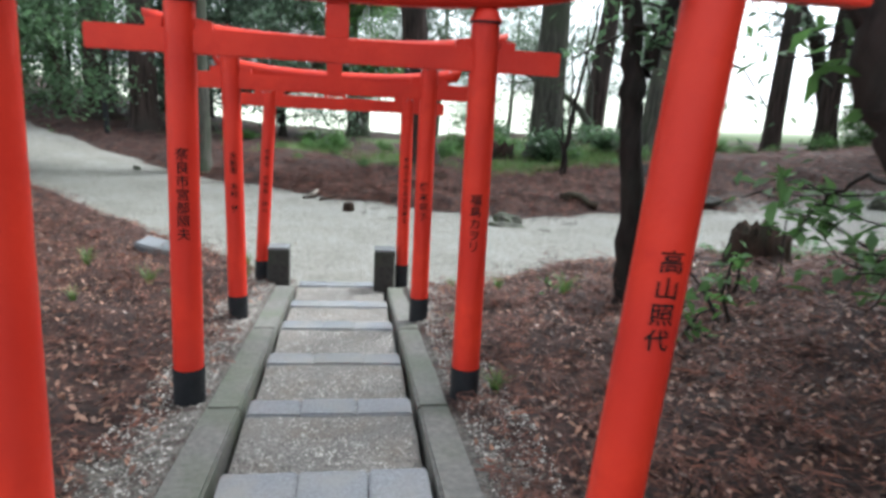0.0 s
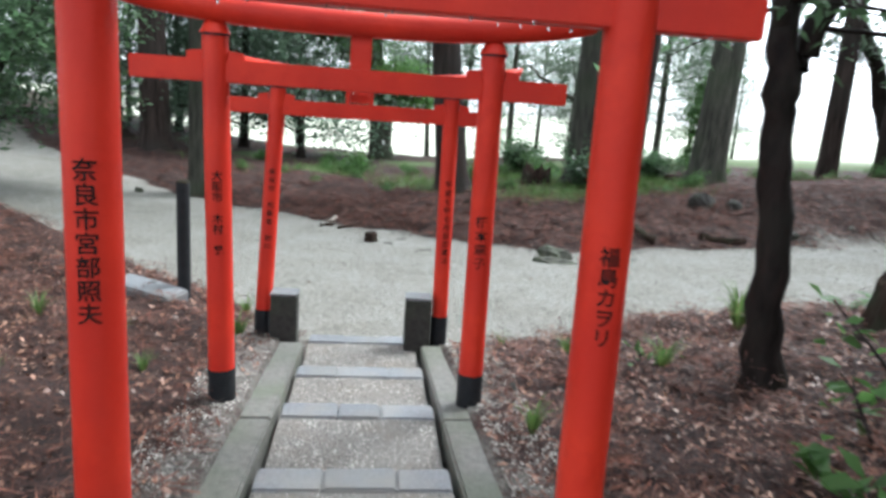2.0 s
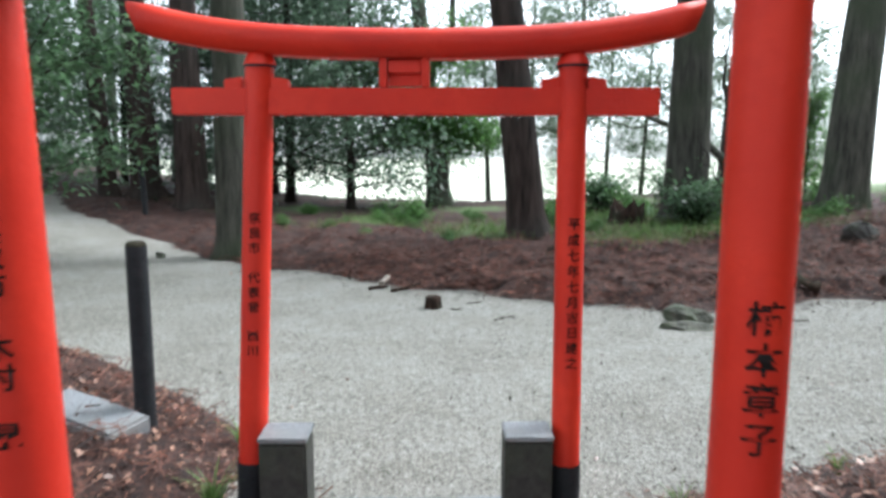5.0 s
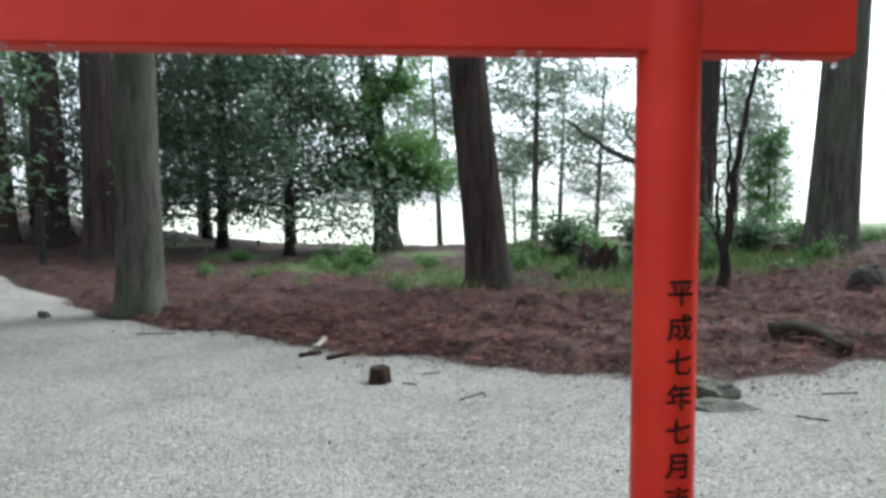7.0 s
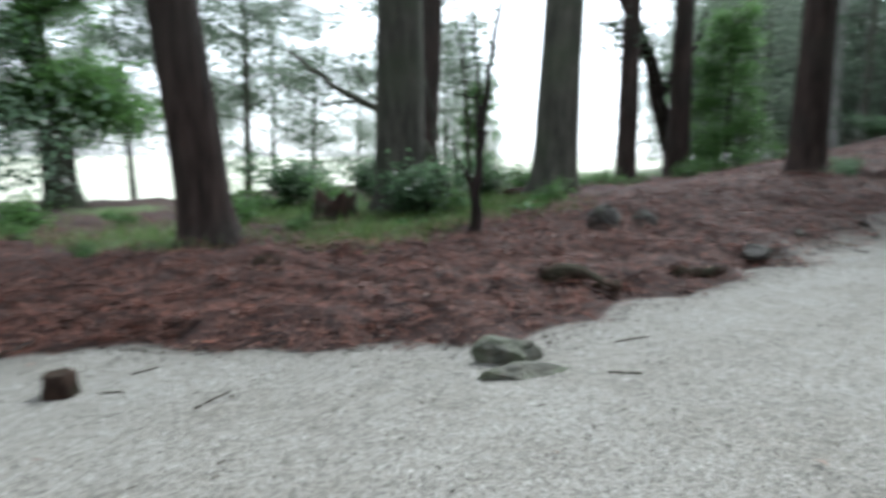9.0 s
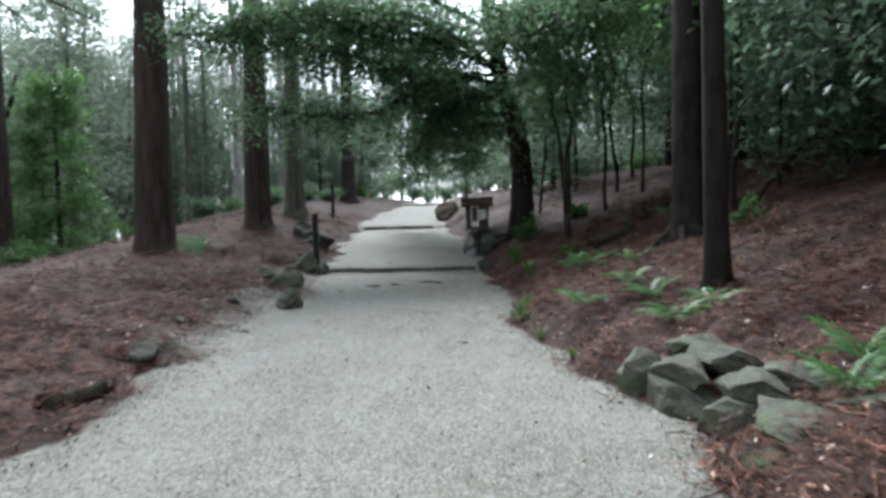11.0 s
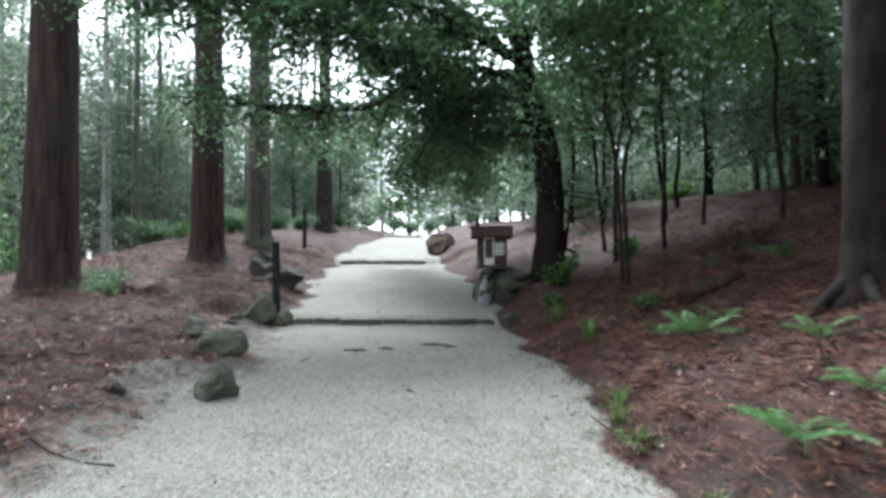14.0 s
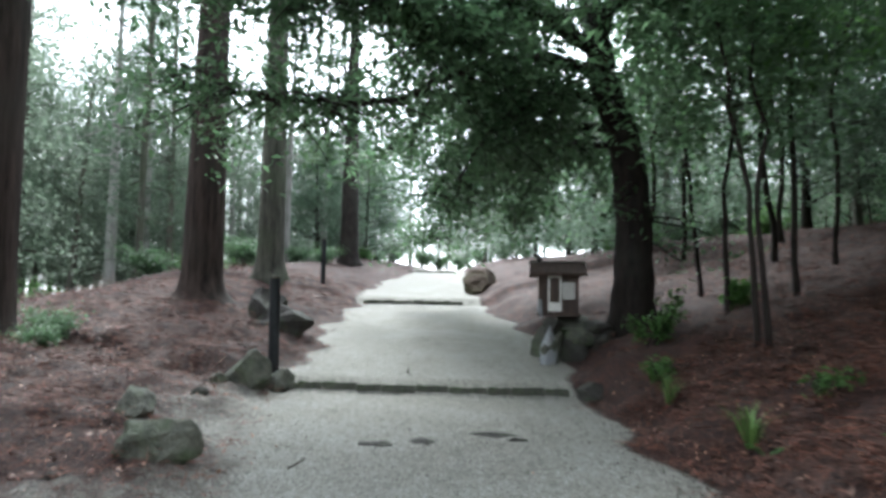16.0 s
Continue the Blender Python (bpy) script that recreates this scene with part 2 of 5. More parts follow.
def ground_material():
    """Gravel, needle litter and grass on one sheet, by the plan's own areas."""
    m = bpy.data.materials.new("forest_ground")
    m.use_nodes = True
    n, l = m.node_tree.nodes, m.node_tree.links
    b = n["Principled BSDF"]
    tc = n.new("ShaderNodeTexCoord")

    def noise_of(scale, detail=8, rough=0.6):
        t = n.new("ShaderNodeTexNoise")
        t.inputs["Scale"].default_value, t.inputs["Detail"].default_value, t.inputs["Roughness"].default_value = scale, detail, rough
        l.new(tc.outputs["Object"], t.inputs["Vector"])
        return t.outputs[0]

    def ramp_of(src, *stops):
        r = n.new("ShaderNodeValToRGB")
        while len(r.color_ramp.elements) < len(stops):
            r.color_ramp.elements.new(0.5)
        for e, (p, c) in zip(r.color_ramp.elements, stops):
            e.position, e.color = p, (*c, 1)
        l.new(src, r.inputs[0])
        return r.outputs[0]

    def blend(f, a, c, mode="MIX"):
        x = n.new("ShaderNodeMix")
        x.data_type, x.blend_type = "RGBA", mode
        if isinstance(f, float):
            x.inputs[0].default_value = f
        else:
            l.new(f, x.inputs[0])
        l.new(a, x.inputs[6])
        l.new(c, x.inputs[7])
        return x.outputs[2]

    def area(name, jitter):
        a, add, mr = n.new("ShaderNodeAttribute"), n.new("ShaderNodeMath"), n.new("ShaderNodeMapRange")
        a.attribute_name = name
        add.operation = "MULTIPLY_ADD"
        l.new(noise_of(9, 10, 0.75), add.inputs[0])
        add.inputs[1].default_value = jitter
        l.new(a.outputs["Fac"], add.inputs[2])
        l.new(add.outputs[0], mr.inputs["Value"])
        mr.inputs["From Min"].default_value, mr.inputs["From Max"].default_value = 0.36 + jitter / 2, 0.64 + jitter / 2
        return mr.outputs[0]

    vor = n.new("ShaderNodeTexVoronoi")
    vor.inputs["Scale"].default_value = 75
    l.new(tc.outputs["Object"], vor.inputs["Vector"])
    sep = n.new("ShaderNodeSeparateColor")
    l.new(vor.outputs["Color"], sep.inputs[0])
    stones = ramp_of(sep.outputs[0], (0.0, (0.07, 0.066, 0.058)), (0.1, (0.17, 0.165, 0.148)), (0.5, (0.272, 0.264, 0.238)), (1.0, (0.39, 0.38, 0.345)))
    patches = ramp_of(noise_of(1.1, 10, 0.7), (0.3, (0.72, 0.70, 0.66)), (0.62, (1.0, 1.0, 1.0)))
    gravel = blend(1.0, stones, patches, "MULTIPLY")
    gravel = blend(1.0, gravel, ramp_of(noise_of(16, 8, 0.8), (0.38, (0.80, 0.79, 0.77)), (0.6, (1.08, 1.08, 1.08))), "MULTIPLY")
    litter = ramp_of(noise_of(38, 10, 0.75), (0.38, (0.007, 0.004, 0.0035)), (0.5, (0.044, 0.017, 0.0115)), (0.64, (0.135, 0.055, 0.036)))
    litter = blend(1.0, litter, ramp_of(noise_of(1.3), (0.3, (0.65, 0.62, 0.6)), (0.7, (1.1, 1.0, 0.95))), "MULTIPLY")
    litter = blend(1.0, litter, ramp_of(noise_of(6.5, 6, 0.7), (0.36, (0.40, 0.38, 0.37)), (0.6, (1.1, 1.06, 1.03))), "MULTIPLY")
    grass = ramp_of(noise_of(25, 10, 0.75), (0.3, (0.035, 0.06, 0.018)), (0.7, (0.13, 0.19, 0.06)))
    field = ramp_of(noise_of(0.05), (0.3, (0.46, 0.48, 0.36)), (0.7, (0.56, 0.56, 0.46)))
    base = blend(area("grass", 0.9), litter, grass)
    fa = n.new("ShaderNodeAttribute")
    fa.attribute_name = "field"
    base = blend(fa.outputs["Fac"], base, field)
    base = blend(area("gravel", 0.75), base, gravel)
    l.new(base, b.inputs["Base Color"])
    b.inputs["Roughness"].default_value = 0.85
    bp = n.new("ShaderNodeBump")
    bp.inputs["Strength"].default_value, bp.inputs["Distance"].default_value = 0.7, 0.015
    l.new(vor.outputs["Distance"], bp.inputs["Height"])
    bp2 = n.new("ShaderNodeBump")
    bp2.inputs["Strength"].default_value, bp2.inputs["Distance"].default_value = 0.6, 0.03
    l.new(noise_of(30, 10, 0.7), bp2.inputs["Height"])
    l.new(bp.outputs[0], bp2.inputs["Normal"])
    l.new(bp2.outputs[0], b.inputs["Normal"])
    return m


# ---- helpers for meshes ----
rng = np.random.default_rng(7)


def fast_mesh(name, verts, faces, mat, smooth_faces=False):
    """A mesh from arrays: faces is an array (n, k), or a list of such arrays."""
    me = bpy.data.meshes.new(name)
    groups = [np.asarray(f, np.int32) for f in (faces if isinstance(faces, list) else [faces]) if len(f)]
    verts = np.asarray(verts, np.float32)
    me.vertices.add(len(verts))
    me.vertices.foreach_set("co", verts.ravel())
    loops = np.concatenate([g.ravel() for g in groups])
    sizes = np.concatenate([np.full(len(g), g.shape[1], np.int32) for g in groups])
    me.loops.add(len(loops))
    me.loops.foreach_set("vertex_index", loops)
    me.polygons.add(len(sizes))
    me.polygons.foreach_set("loop_start", np.concatenate([[0], np.cumsum(sizes)[:-1]]).astype(np.int32))
    me.materials.append(mat)
    me.update(calc_edges=True)
    if smooth_faces:
        me.shade_smooth()
    me.validate()
    return me


def hang(name, me, parent=None, label=""):
    ob = new(name, me)
    if parent:
        ob.parent = parent
    return tagged(ob, label)


def part(name, bm, mat, parent=None, label="", smooth_faces=False):
    me = bpy.data.meshes.new(name)
    bmesh.ops.recalc_face_normals(bm, faces=bm.faces)
    bm.to_mesh(me)
    bm.free()
    me.materials.append(mat)
    if smooth_faces:
        me.shade_smooth()
    return hang(name, me, parent, label)


def thing(name, label, category, place=(0, 0, 0), turn=0, group="", kind=""):
    ob = new(name)
    ob.empty_display_size = 0.1
    ob.matrix_basis = pose(*place, 0, 0, turn)
    return tagged(ob, label, category, group, kind)


def block(sx, sy, sz, at=(0, 0, 0), bevel=0.008, rough=0.0, seed=0, cuts=0):
    """A bevelled block standing on z=at[2], with slightly uneven faces."""
    bm = bmesh.new()
    bmesh.ops.create_cube(bm, size=1, matrix=Matrix.Translation((at[0], at[1], at[2] + sz / 2)) @ Matrix.Diagonal((sx, sy, sz, 1)))
    if cuts:
        bmesh.ops.subdivide_edges(bm, edges=bm.edges, cuts=cuts, use_grid_fill=True)
    if bevel:
        sharp = [e for e in bm.edges if len(e.link_faces) == 2 and e.calc_face_angle(0) > 0.5]
        bmesh.ops.bevel(bm, geom=sharp, offset=bevel, segments=2, affect="EDGES")
    if rough:
        for v in bm.verts:
            v.co += noise.noise_vector(v.co * 3.1 + Vector((seed, 0, 0))) * rough + noise.noise_vector(v.co * 11 + Vector((0, seed, 0))) * rough * 0.4
    return bm


def rock_mesh(sx, sy, sz, seed, mat, rough=0.32, level=3):
    """A boulder: an icosphere flattened by cutting planes and broken by noise; its base at z=0 sinks a little."""
    bm = bmesh.new()
    bmesh.ops.create_icosphere(bm, subdivisions=level, radius=1)
    r = random.Random(seed)
    planes = [(Vector((r.uniform(-1, 1), r.uniform(-1, 1), r.uniform(-0.3, 1))).normalized(), r.uniform(0.42, 0.74)) for _ in range(10)]
    for v in bm.verts:
        for p, d in planes:
            over = v.co.dot(p) - d
            if over > 0:
                v.co -= p * over * 0.98
        v.co += noise.noise_vector(v.co * 1.7 + Vector((seed * 3.7, 0, 0))) * rough * 0.34 + noise.noise_vector(v.co * 5 + Vector((0, seed, 0))) * rough * 0.18
        v.co = Vector((v.co.x * sx / 2, v.co.y * sy / 2, v.co.z * sz * 0.62 + sz * 0.38))
    me = bpy.data.meshes.new("rock")
    bm.to_mesh(me)
    bm.free()
    me.materials.append(mat)
    return me


def tube(path, radii, sides=8, ridge=0.0, seed=0, cap=True):
    """Rings along a path: arrays of vertices and quads. ridge: bark ridges as a share of the radius."""
    p, r = np.asarray(path, float), np.asarray(radii, float)
    d = np.gradient(p, axis=0)
    if not d[0].any():
        d[0] = d[1]
    if not d[-1].any():
        d[-1] = d[-2]
    d /= np.linalg.norm(d, axis=1)[:, None] + 1e-9
    ref = np.where(np.abs(d[:, 2:3]) > 0.8, [[1.0, 0, 0]], [[0, 0, 1.0]])
    u = np.cross(d, ref)
    u /= np.linalg.norm(u, axis=1)[:, None]
    w = np.cross(d, u)
    a = np.linspace(0, 2 * np.pi, sides, endpoint=False)
    k = np.ones((len(p), sides))
    if ridge:
        g = np.random.default_rng(seed)
        ph = g.uniform(0, 6.28, 4)
        h = np.linspace(0, len(p) * 0.35, len(p))[:, None]
        k = 1 + ridge * (np.sin(a * 5 + ph[0] + np.sin(h)) * 0.5 + np.sin(a * 9 + ph[1] + 1.3 * np.sin(h * 0.7)) * 0.35 + g.uniform(-0.5, 0.5, (len(p), sides)))
    v = p[:, None, :] + (u[:, None, :] * np.cos(a)[None, :, None] + w[:, None, :] * np.sin(a)[None, :, None]) * (r[:, None] * k)[:, :, None]
    i = np.arange(len(p) - 1)[:, None] * sides
    j = np.arange(sides)[None, :]
    f = np.stack([i + j, i + (j + 1) % sides, i + sides + (j + 1) % sides, i + sides + j], -1).reshape(-1, 4)
    return v.reshape(-1, 3), f


def joined(pieces):
    vs, fs, n = [], [], 0
    for v, f in pieces:
        vs.append(v)
        fs.append(f + n)
        n += len(v)
    return np.concatenate(vs), np.concatenate(fs)


def leaves_at(points, count, spread, size, g, droop=0.3, slim=0.45, flat=0.6):
    """count small kinked leaves round each point: vertices and quads."""
    pts = np.repeat(np.asarray(points, float), count, axis=0)
    n = len(pts)
    pts = pts + g.normal(0, 1, (n, 3)) * np.asarray(spread) * [1, 1, 0.7]
    yaw, tip = g.uniform(0, 2 * np.pi, n), -droop + g.normal(0, 0.45, n)
    s = size * g.uniform(0.6, 1.35, n)
    d = np.stack([np.cos(yaw) * np.cos(tip), np.sin(yaw) * np.cos(tip), np.sin(tip)], 1)
    side = np.stack([-np.sin(yaw), np.cos(yaw), g.normal(0, flat, n)], 1)
    side /= np.linalg.norm(side, axis=1)[:, None]
    up = np.cross(d, side)
    a = pts - d * (s * 0.5)[:, None]
    b = pts + side * (s * slim * 0.5)[:, None] + up * (s * 0.08)[:, None]
    c = pts + d * (s * 0.55)[:, None] - up * (s * 0.06)[:, None]
    e = pts - side * (s * slim * 0.5)[:, None] + up * (s * 0.08)[:, None]
    v = np.stack([a, b, c, e], 1).reshape(-1, 3)
    return v, np.arange(4 * n).reshape(-1, 4)


def bent(start, way, length, steps, g, wander=0.25, sag=0.0):
    """A wandering line from start."""
    p, d = [np.asarray(start, float)], np.asarray(way, float)
    d = d / np.linalg.norm(d)
    for _ in range(steps):
        d = d + g.normal(0, wander, 3) * 0.5 + np.array([0, 0, -sag])
        d /= np.linalg.norm(d)
        p.append(p[-1] + d * length / steps)
    return np.array(p)


def tree(name, label, at, height, radius, bark, leaf, lean=(0, 0), flare=1.5, limbs=10, first=0.35, reach=2.6, leaf_size=0.1, per_twig=22, twigs=7, seed=1, spread=0.28, rise=0.25, sag=0.05, bend=0.15, group="forest trees", sides=16, droop=0.3, slim=0.45, ridge=0.06, category="tree", bottom=None):
    """A tree: a tapered trunk with a flared foot, limbs with twigs, and a crown of leaves."""
    g = np.random.default_rng(seed)
    z0 = float(land(at[0], at[1])[0]) if bottom is None else bottom
    t = thing(name, label, category, (at[0], at[1], z0 - 0.06), 0, group)
    h = np.concatenate([[-0.45, 0, 0.12, 0.3, 0.55, 0.9], np.linspace(1.4, height, 14)])
    up = np.clip(h, 0, None)
    rr = radius * (1 - 0.78 * (up / height) ** 1.2) * (1 + (flare - 1) * np.exp(-up / 0.2))
    wob = np.cumsum(g.normal(0, bend * 0.12, (len(h), 2)), axis=0) * (h / height)[:, None]
    path = np.stack([lean[0] * h + wob[:, 0], lean[1] * h + wob[:, 1], h], 1)
    v, f = tube(path, rr, sides, ridge, seed)
    root = np.exp(-np.clip(v[:, 2], 0, None) / 0.25)
    ang = np.arctan2(v[:, 1], v[:, 0])
    lob = 1 + 0.22 * root * np.sin(ang * 4 + seed)
    v[:, 0] *= lob
    v[:, 1] *= lob
    hang("trunk", fast_mesh("trunk", v, f, bark, True), t)
    tips = []
    for i in range(limbs):
        q = first + (0.97 - first) * (i + g.uniform(0, 0.9)) / limbs
        base = np.array([np.interp(q * height, h, path[:, k]) for k in range(3)])
        yaw = i * 2.4 + g.uniform(-0.6, 0.6)
        far = reach * (1 - 0.55 * (q - first) / (1 - first)) * g.uniform(0.7, 1.15)
        line = bent(base, (math.cos(yaw), math.sin(yaw), rise + g.uniform(-0.15, 0.2)), far, 7, g, 0.22, sag)
        lr = radius * 0.28 * (1 - 0.6 * q)
        pieces = [tube(line, np.linspace(lr, lr * 0.2, 8), 6)]
        for k in range(twigs):
            u = g.uniform(0.25, 1.0) * 7
            s = line[int(min(u, 6.99))] + (line[min(int(u) + 1, 7)] - line[int(min(u, 6.99))]) * (u % 1)
            w = np.array([math.cos(yaw + g.choice([-1, 1]) * g.uniform(0.4, 1.3)), math.sin(yaw + g.choice([-1, 1]) * g.uniform(0.4, 1.3)), g.uniform(-0.2, 0.35)])
            tw = bent(s, w, far * g.uniform(0.2, 0.45), 4, g, 0.3, sag)
            pieces.append(tube(tw, np.linspace(lr * 0.3, lr * 0.08, 5), 4))
            tips += [tw[2], tw[3], tw[4]]
        hang("limb", fast_mesh("limb", *joined(pieces), bark, True), t)
    if tips and per_twig:
        hang("crown", fast_mesh("crown", *leaves_at(tips, per_twig, spread, leaf_size, g, droop, slim), leaf), t)
    return t


def bush(name, label, at, size, leaf, seed, stems=9, leaf_size=0.08, per=26, spread=0.16, group="undergrowth shrubs", bark=None, category="shrub", droop=0.2, slim=0.45):
    """A shrub of several stems and many leaves."""
    g = np.random.default_rng(seed)
    z0 = float(land(at[0], at[1])[0])
    t = thing(name, label, category, (at[0], at[1], z0 - 0.02), 0, group)
    tips, pieces = [], []
    for i in range(stems):
        yaw = g.uniform(0, 6.28)
        line = bent((g.normal(0, 0.05), g.normal(0, 0.05), 0), (math.cos(yaw) * size[0] / size[1], math.sin(yaw) * size[0] / size[1], 1.3), size[1] * g.uniform(0.55, 1.1), 6, g, 0.35, 0.03)
        pieces.append(tube(line, np.linspace(0.012 + 0.006 * size[1], 0.004, 7), 5))
        tips += [line[2], line[3], line[4], line[5], line[6]]
        for k in range(3):
            tw = bent(line[g.integers(2, 6)], (g.normal(), g.normal(), 0.3), size[0] * 0.4, 3, g, 0.3, 0.02)
            pieces.append(tube(tw, np.linspace(0.006, 0.003, 4), 4))
            tips += [tw[1], tw[2], tw[3]]
    hang("stem", fast_mesh("stem", *joined(pieces), bark or DARKBARK), t)
    hang("foliage", fast_mesh("foliage", *leaves_at(tips, per, spread, leaf_size, g, droop, slim), leaf), t)
    return t


# ---- the ground: one sheet to the horizon ----
def axis(lo, hi, near_lo, near_hi, step):
    mid = np.arange(near_lo, near_hi, step)
    left = near_lo - np.geomspace(step, near_lo - lo, 34)[::-1]
    right = near_hi + np.geomspace(step, hi - near_hi, 34) - step
    return np.concatenate([left, mid, right])


gx, gy = axis(-900, 900, -9, 26, 0.13), axis(-900, 900, -3, 21, 0.13)
GX, GY = np.meshgrid(gx, gy, indexing="ij")
GZ, GRAVEL, GRASS = land(GX, GY)
under = (np.abs(GX + 0.08) < 0.66) & (GY < 7.45) & (GY > -3)
GZ = np.where(under, GZ - 0.25, GZ)
idx = np.arange(GX.size).reshape(GX.shape)
quads = np.stack([idx[:-1, :-1], idx[1:, :-1], idx[1:, 1:], idx[:-1, 1:]], -1).reshape(-1, 4)
ground_mesh = fast_mesh("ground", np.stack([GX, GY, GZ], -1).reshape(-1, 3), quads, ground_material(), True)
north_of = np.interp(GX, NORTH_X, NORTH_Y)
# pale field colour also runs under the wood: painted brightness behind the trunks
FIELD = smooth(20, 30, GY - north_of) * (1 - smooth(45, 70, GX) * (1 - smooth(30, 55, GY)))
for attr, values in (("gravel", GRAVEL), ("grass", GRASS), ("field", FIELD)):
    ground_mesh.attributes.new(attr, "FLOAT", "POINT").data.foreach_set("value", values.ravel().astype(np.float32))
tagged(new("ground", ground_mesh), "forest floor of brown needles with a pale gravel path", "ground", kind="structure")

# ---- the stair: kerbs, nosing slabs and gravel treads ----
NOSES = [(-1.0, 0.105), (-0.05, 0.0), (0.9, -0.105), (1.85, -0.21), (2.8, -0.315), (3.73, -0.42), (4.67, -0.525), (5.63, -0.63), (6.5, -0.735), (7.5, -0.84)]
stair = thing("stone_stair", "low garden stair of gravel treads between stone kerbs", "stairs", kind="structure")


def build_stair():
    for i, (y, z) in enumerate(NOSES):
        start = NOSES[i - 1][0] if i else y - 1.0
        depth = 0.32 if i == 4 else 0.2
        edges = [-0.57, -0.57 + 0.33 + 0.03 * math.sin(i * 2.1), 0.09 + 0.04 * math.sin(i * 3.3), 0.40]
        for k in range(3):
            w = edges[k + 1] - edges[k] - 0.002
            part("nosing_slab", block(w, depth, 0.14, ((edges[k] + edges[k + 1]) / 2, y - depth / 2, z - 0.14 + 0.003 * math.sin(i + 2 * k)), 0.012, 0.004, i * 3 + k, 2), STONE, stair)
        n0, n1 = start + 0.004, y - depth - 0.004
        part("gravel_tread", block(0.97, n1 - n0, 0.16, (-0.085, (n0 + n1) / 2, z - 0.172), 0.004, 0.006, i, 6), TREAD, stair, "packed grey gravel")
    for side, inner, outer in ((-1, -0.60, -0.80), (1, 0.43, 0.63)):
        y = -2.0
        k = 0
        for y1 in (-0.3, 1.55, 3.55, 5.3, 7.12):
            a, b = float(np.interp(y, [n[0] for n in NOSES], [n[1] for n in NOSES])), float(np.interp(y1, [n[0] for n in NOSES], [n[1] for n in NOSES]))
            bm = block(abs(outer - inner), y1 - y - 0.008, 0.3, (0, 0, 0), 0.014, 0.006, k + side, 3)
            for v in bm.verts:
                v.co = Vector((v.co.x + (inner + outer) / 2, v.co.y + (y + y1) / 2, v.co.z - 0.26))
                v.co.z += a + (b - a) * (v.co.y - y) / (y1 - y) - 0.02
            part("kerb_stone", bm, KERB, stair)
            y, k = y1, k + 1


TREAD = material("tread_gravel", [(0.14, 0.13, 0.118), (0.32, 0.30, 0.275)], 70, 0.8, 0.9, 90, stain=(0.22, 0.19, 0.16), stain_scale=4)
build_stair()
for x in (-0.775, 0.40):
    t = thing("stone_post", "short square grey stone post ending the stair kerb", "stone post", (x, 7.25, -0.98), 0, "kerb end posts")
    # dark shaft below a thin, paler top
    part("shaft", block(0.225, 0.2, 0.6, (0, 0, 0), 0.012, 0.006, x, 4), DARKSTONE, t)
    part("cap", block(0.235, 0.21, 0.022, (0, 0, 0.6), 0.008, 0.003, x + 3, 3), STONE, t, "pale stone top")

# ---- torii gates ----
def lettering(words, size, step, radius, parent, face, top, x, lean):
    """Characters one below another, bent round a post of that radius, facing -y (turned by face degrees)."""
    z = top
    for ch in words:
        if ch != " ":
            cu = bpy.data.curves.new("character", "FONT")
            cu.body, cu.size, cu.align_x, cu.align_y = ch, size, "CENTER", "CENTER"
            cu.resolution_u, cu.offset = 3, 0.0009
            tmp = bpy.data.objects.new("character", cu)
            me = bpy.data.meshes.new_from_object(tmp)
            bpy.data.objects.remove(tmp)
            co = np.empty(len(me.vertices) * 3, np.float32)
            me.vertices.foreach_get("co", co)
            co = co.reshape(-1, 3)
            a = co[:, 0] / radius + radians(face)
            rr = radius + 0.0022
            out = np.stack([x + lean * z + np.sin(a) * rr, -np.cos(a) * rr, z + co[:, 1]], 1)
            me.vertices.foreach_set("co", out.ravel().astype(np.float32))
            me.update()
            me.materials.append(INK)
            hang("character", me, parent)
        z -= step


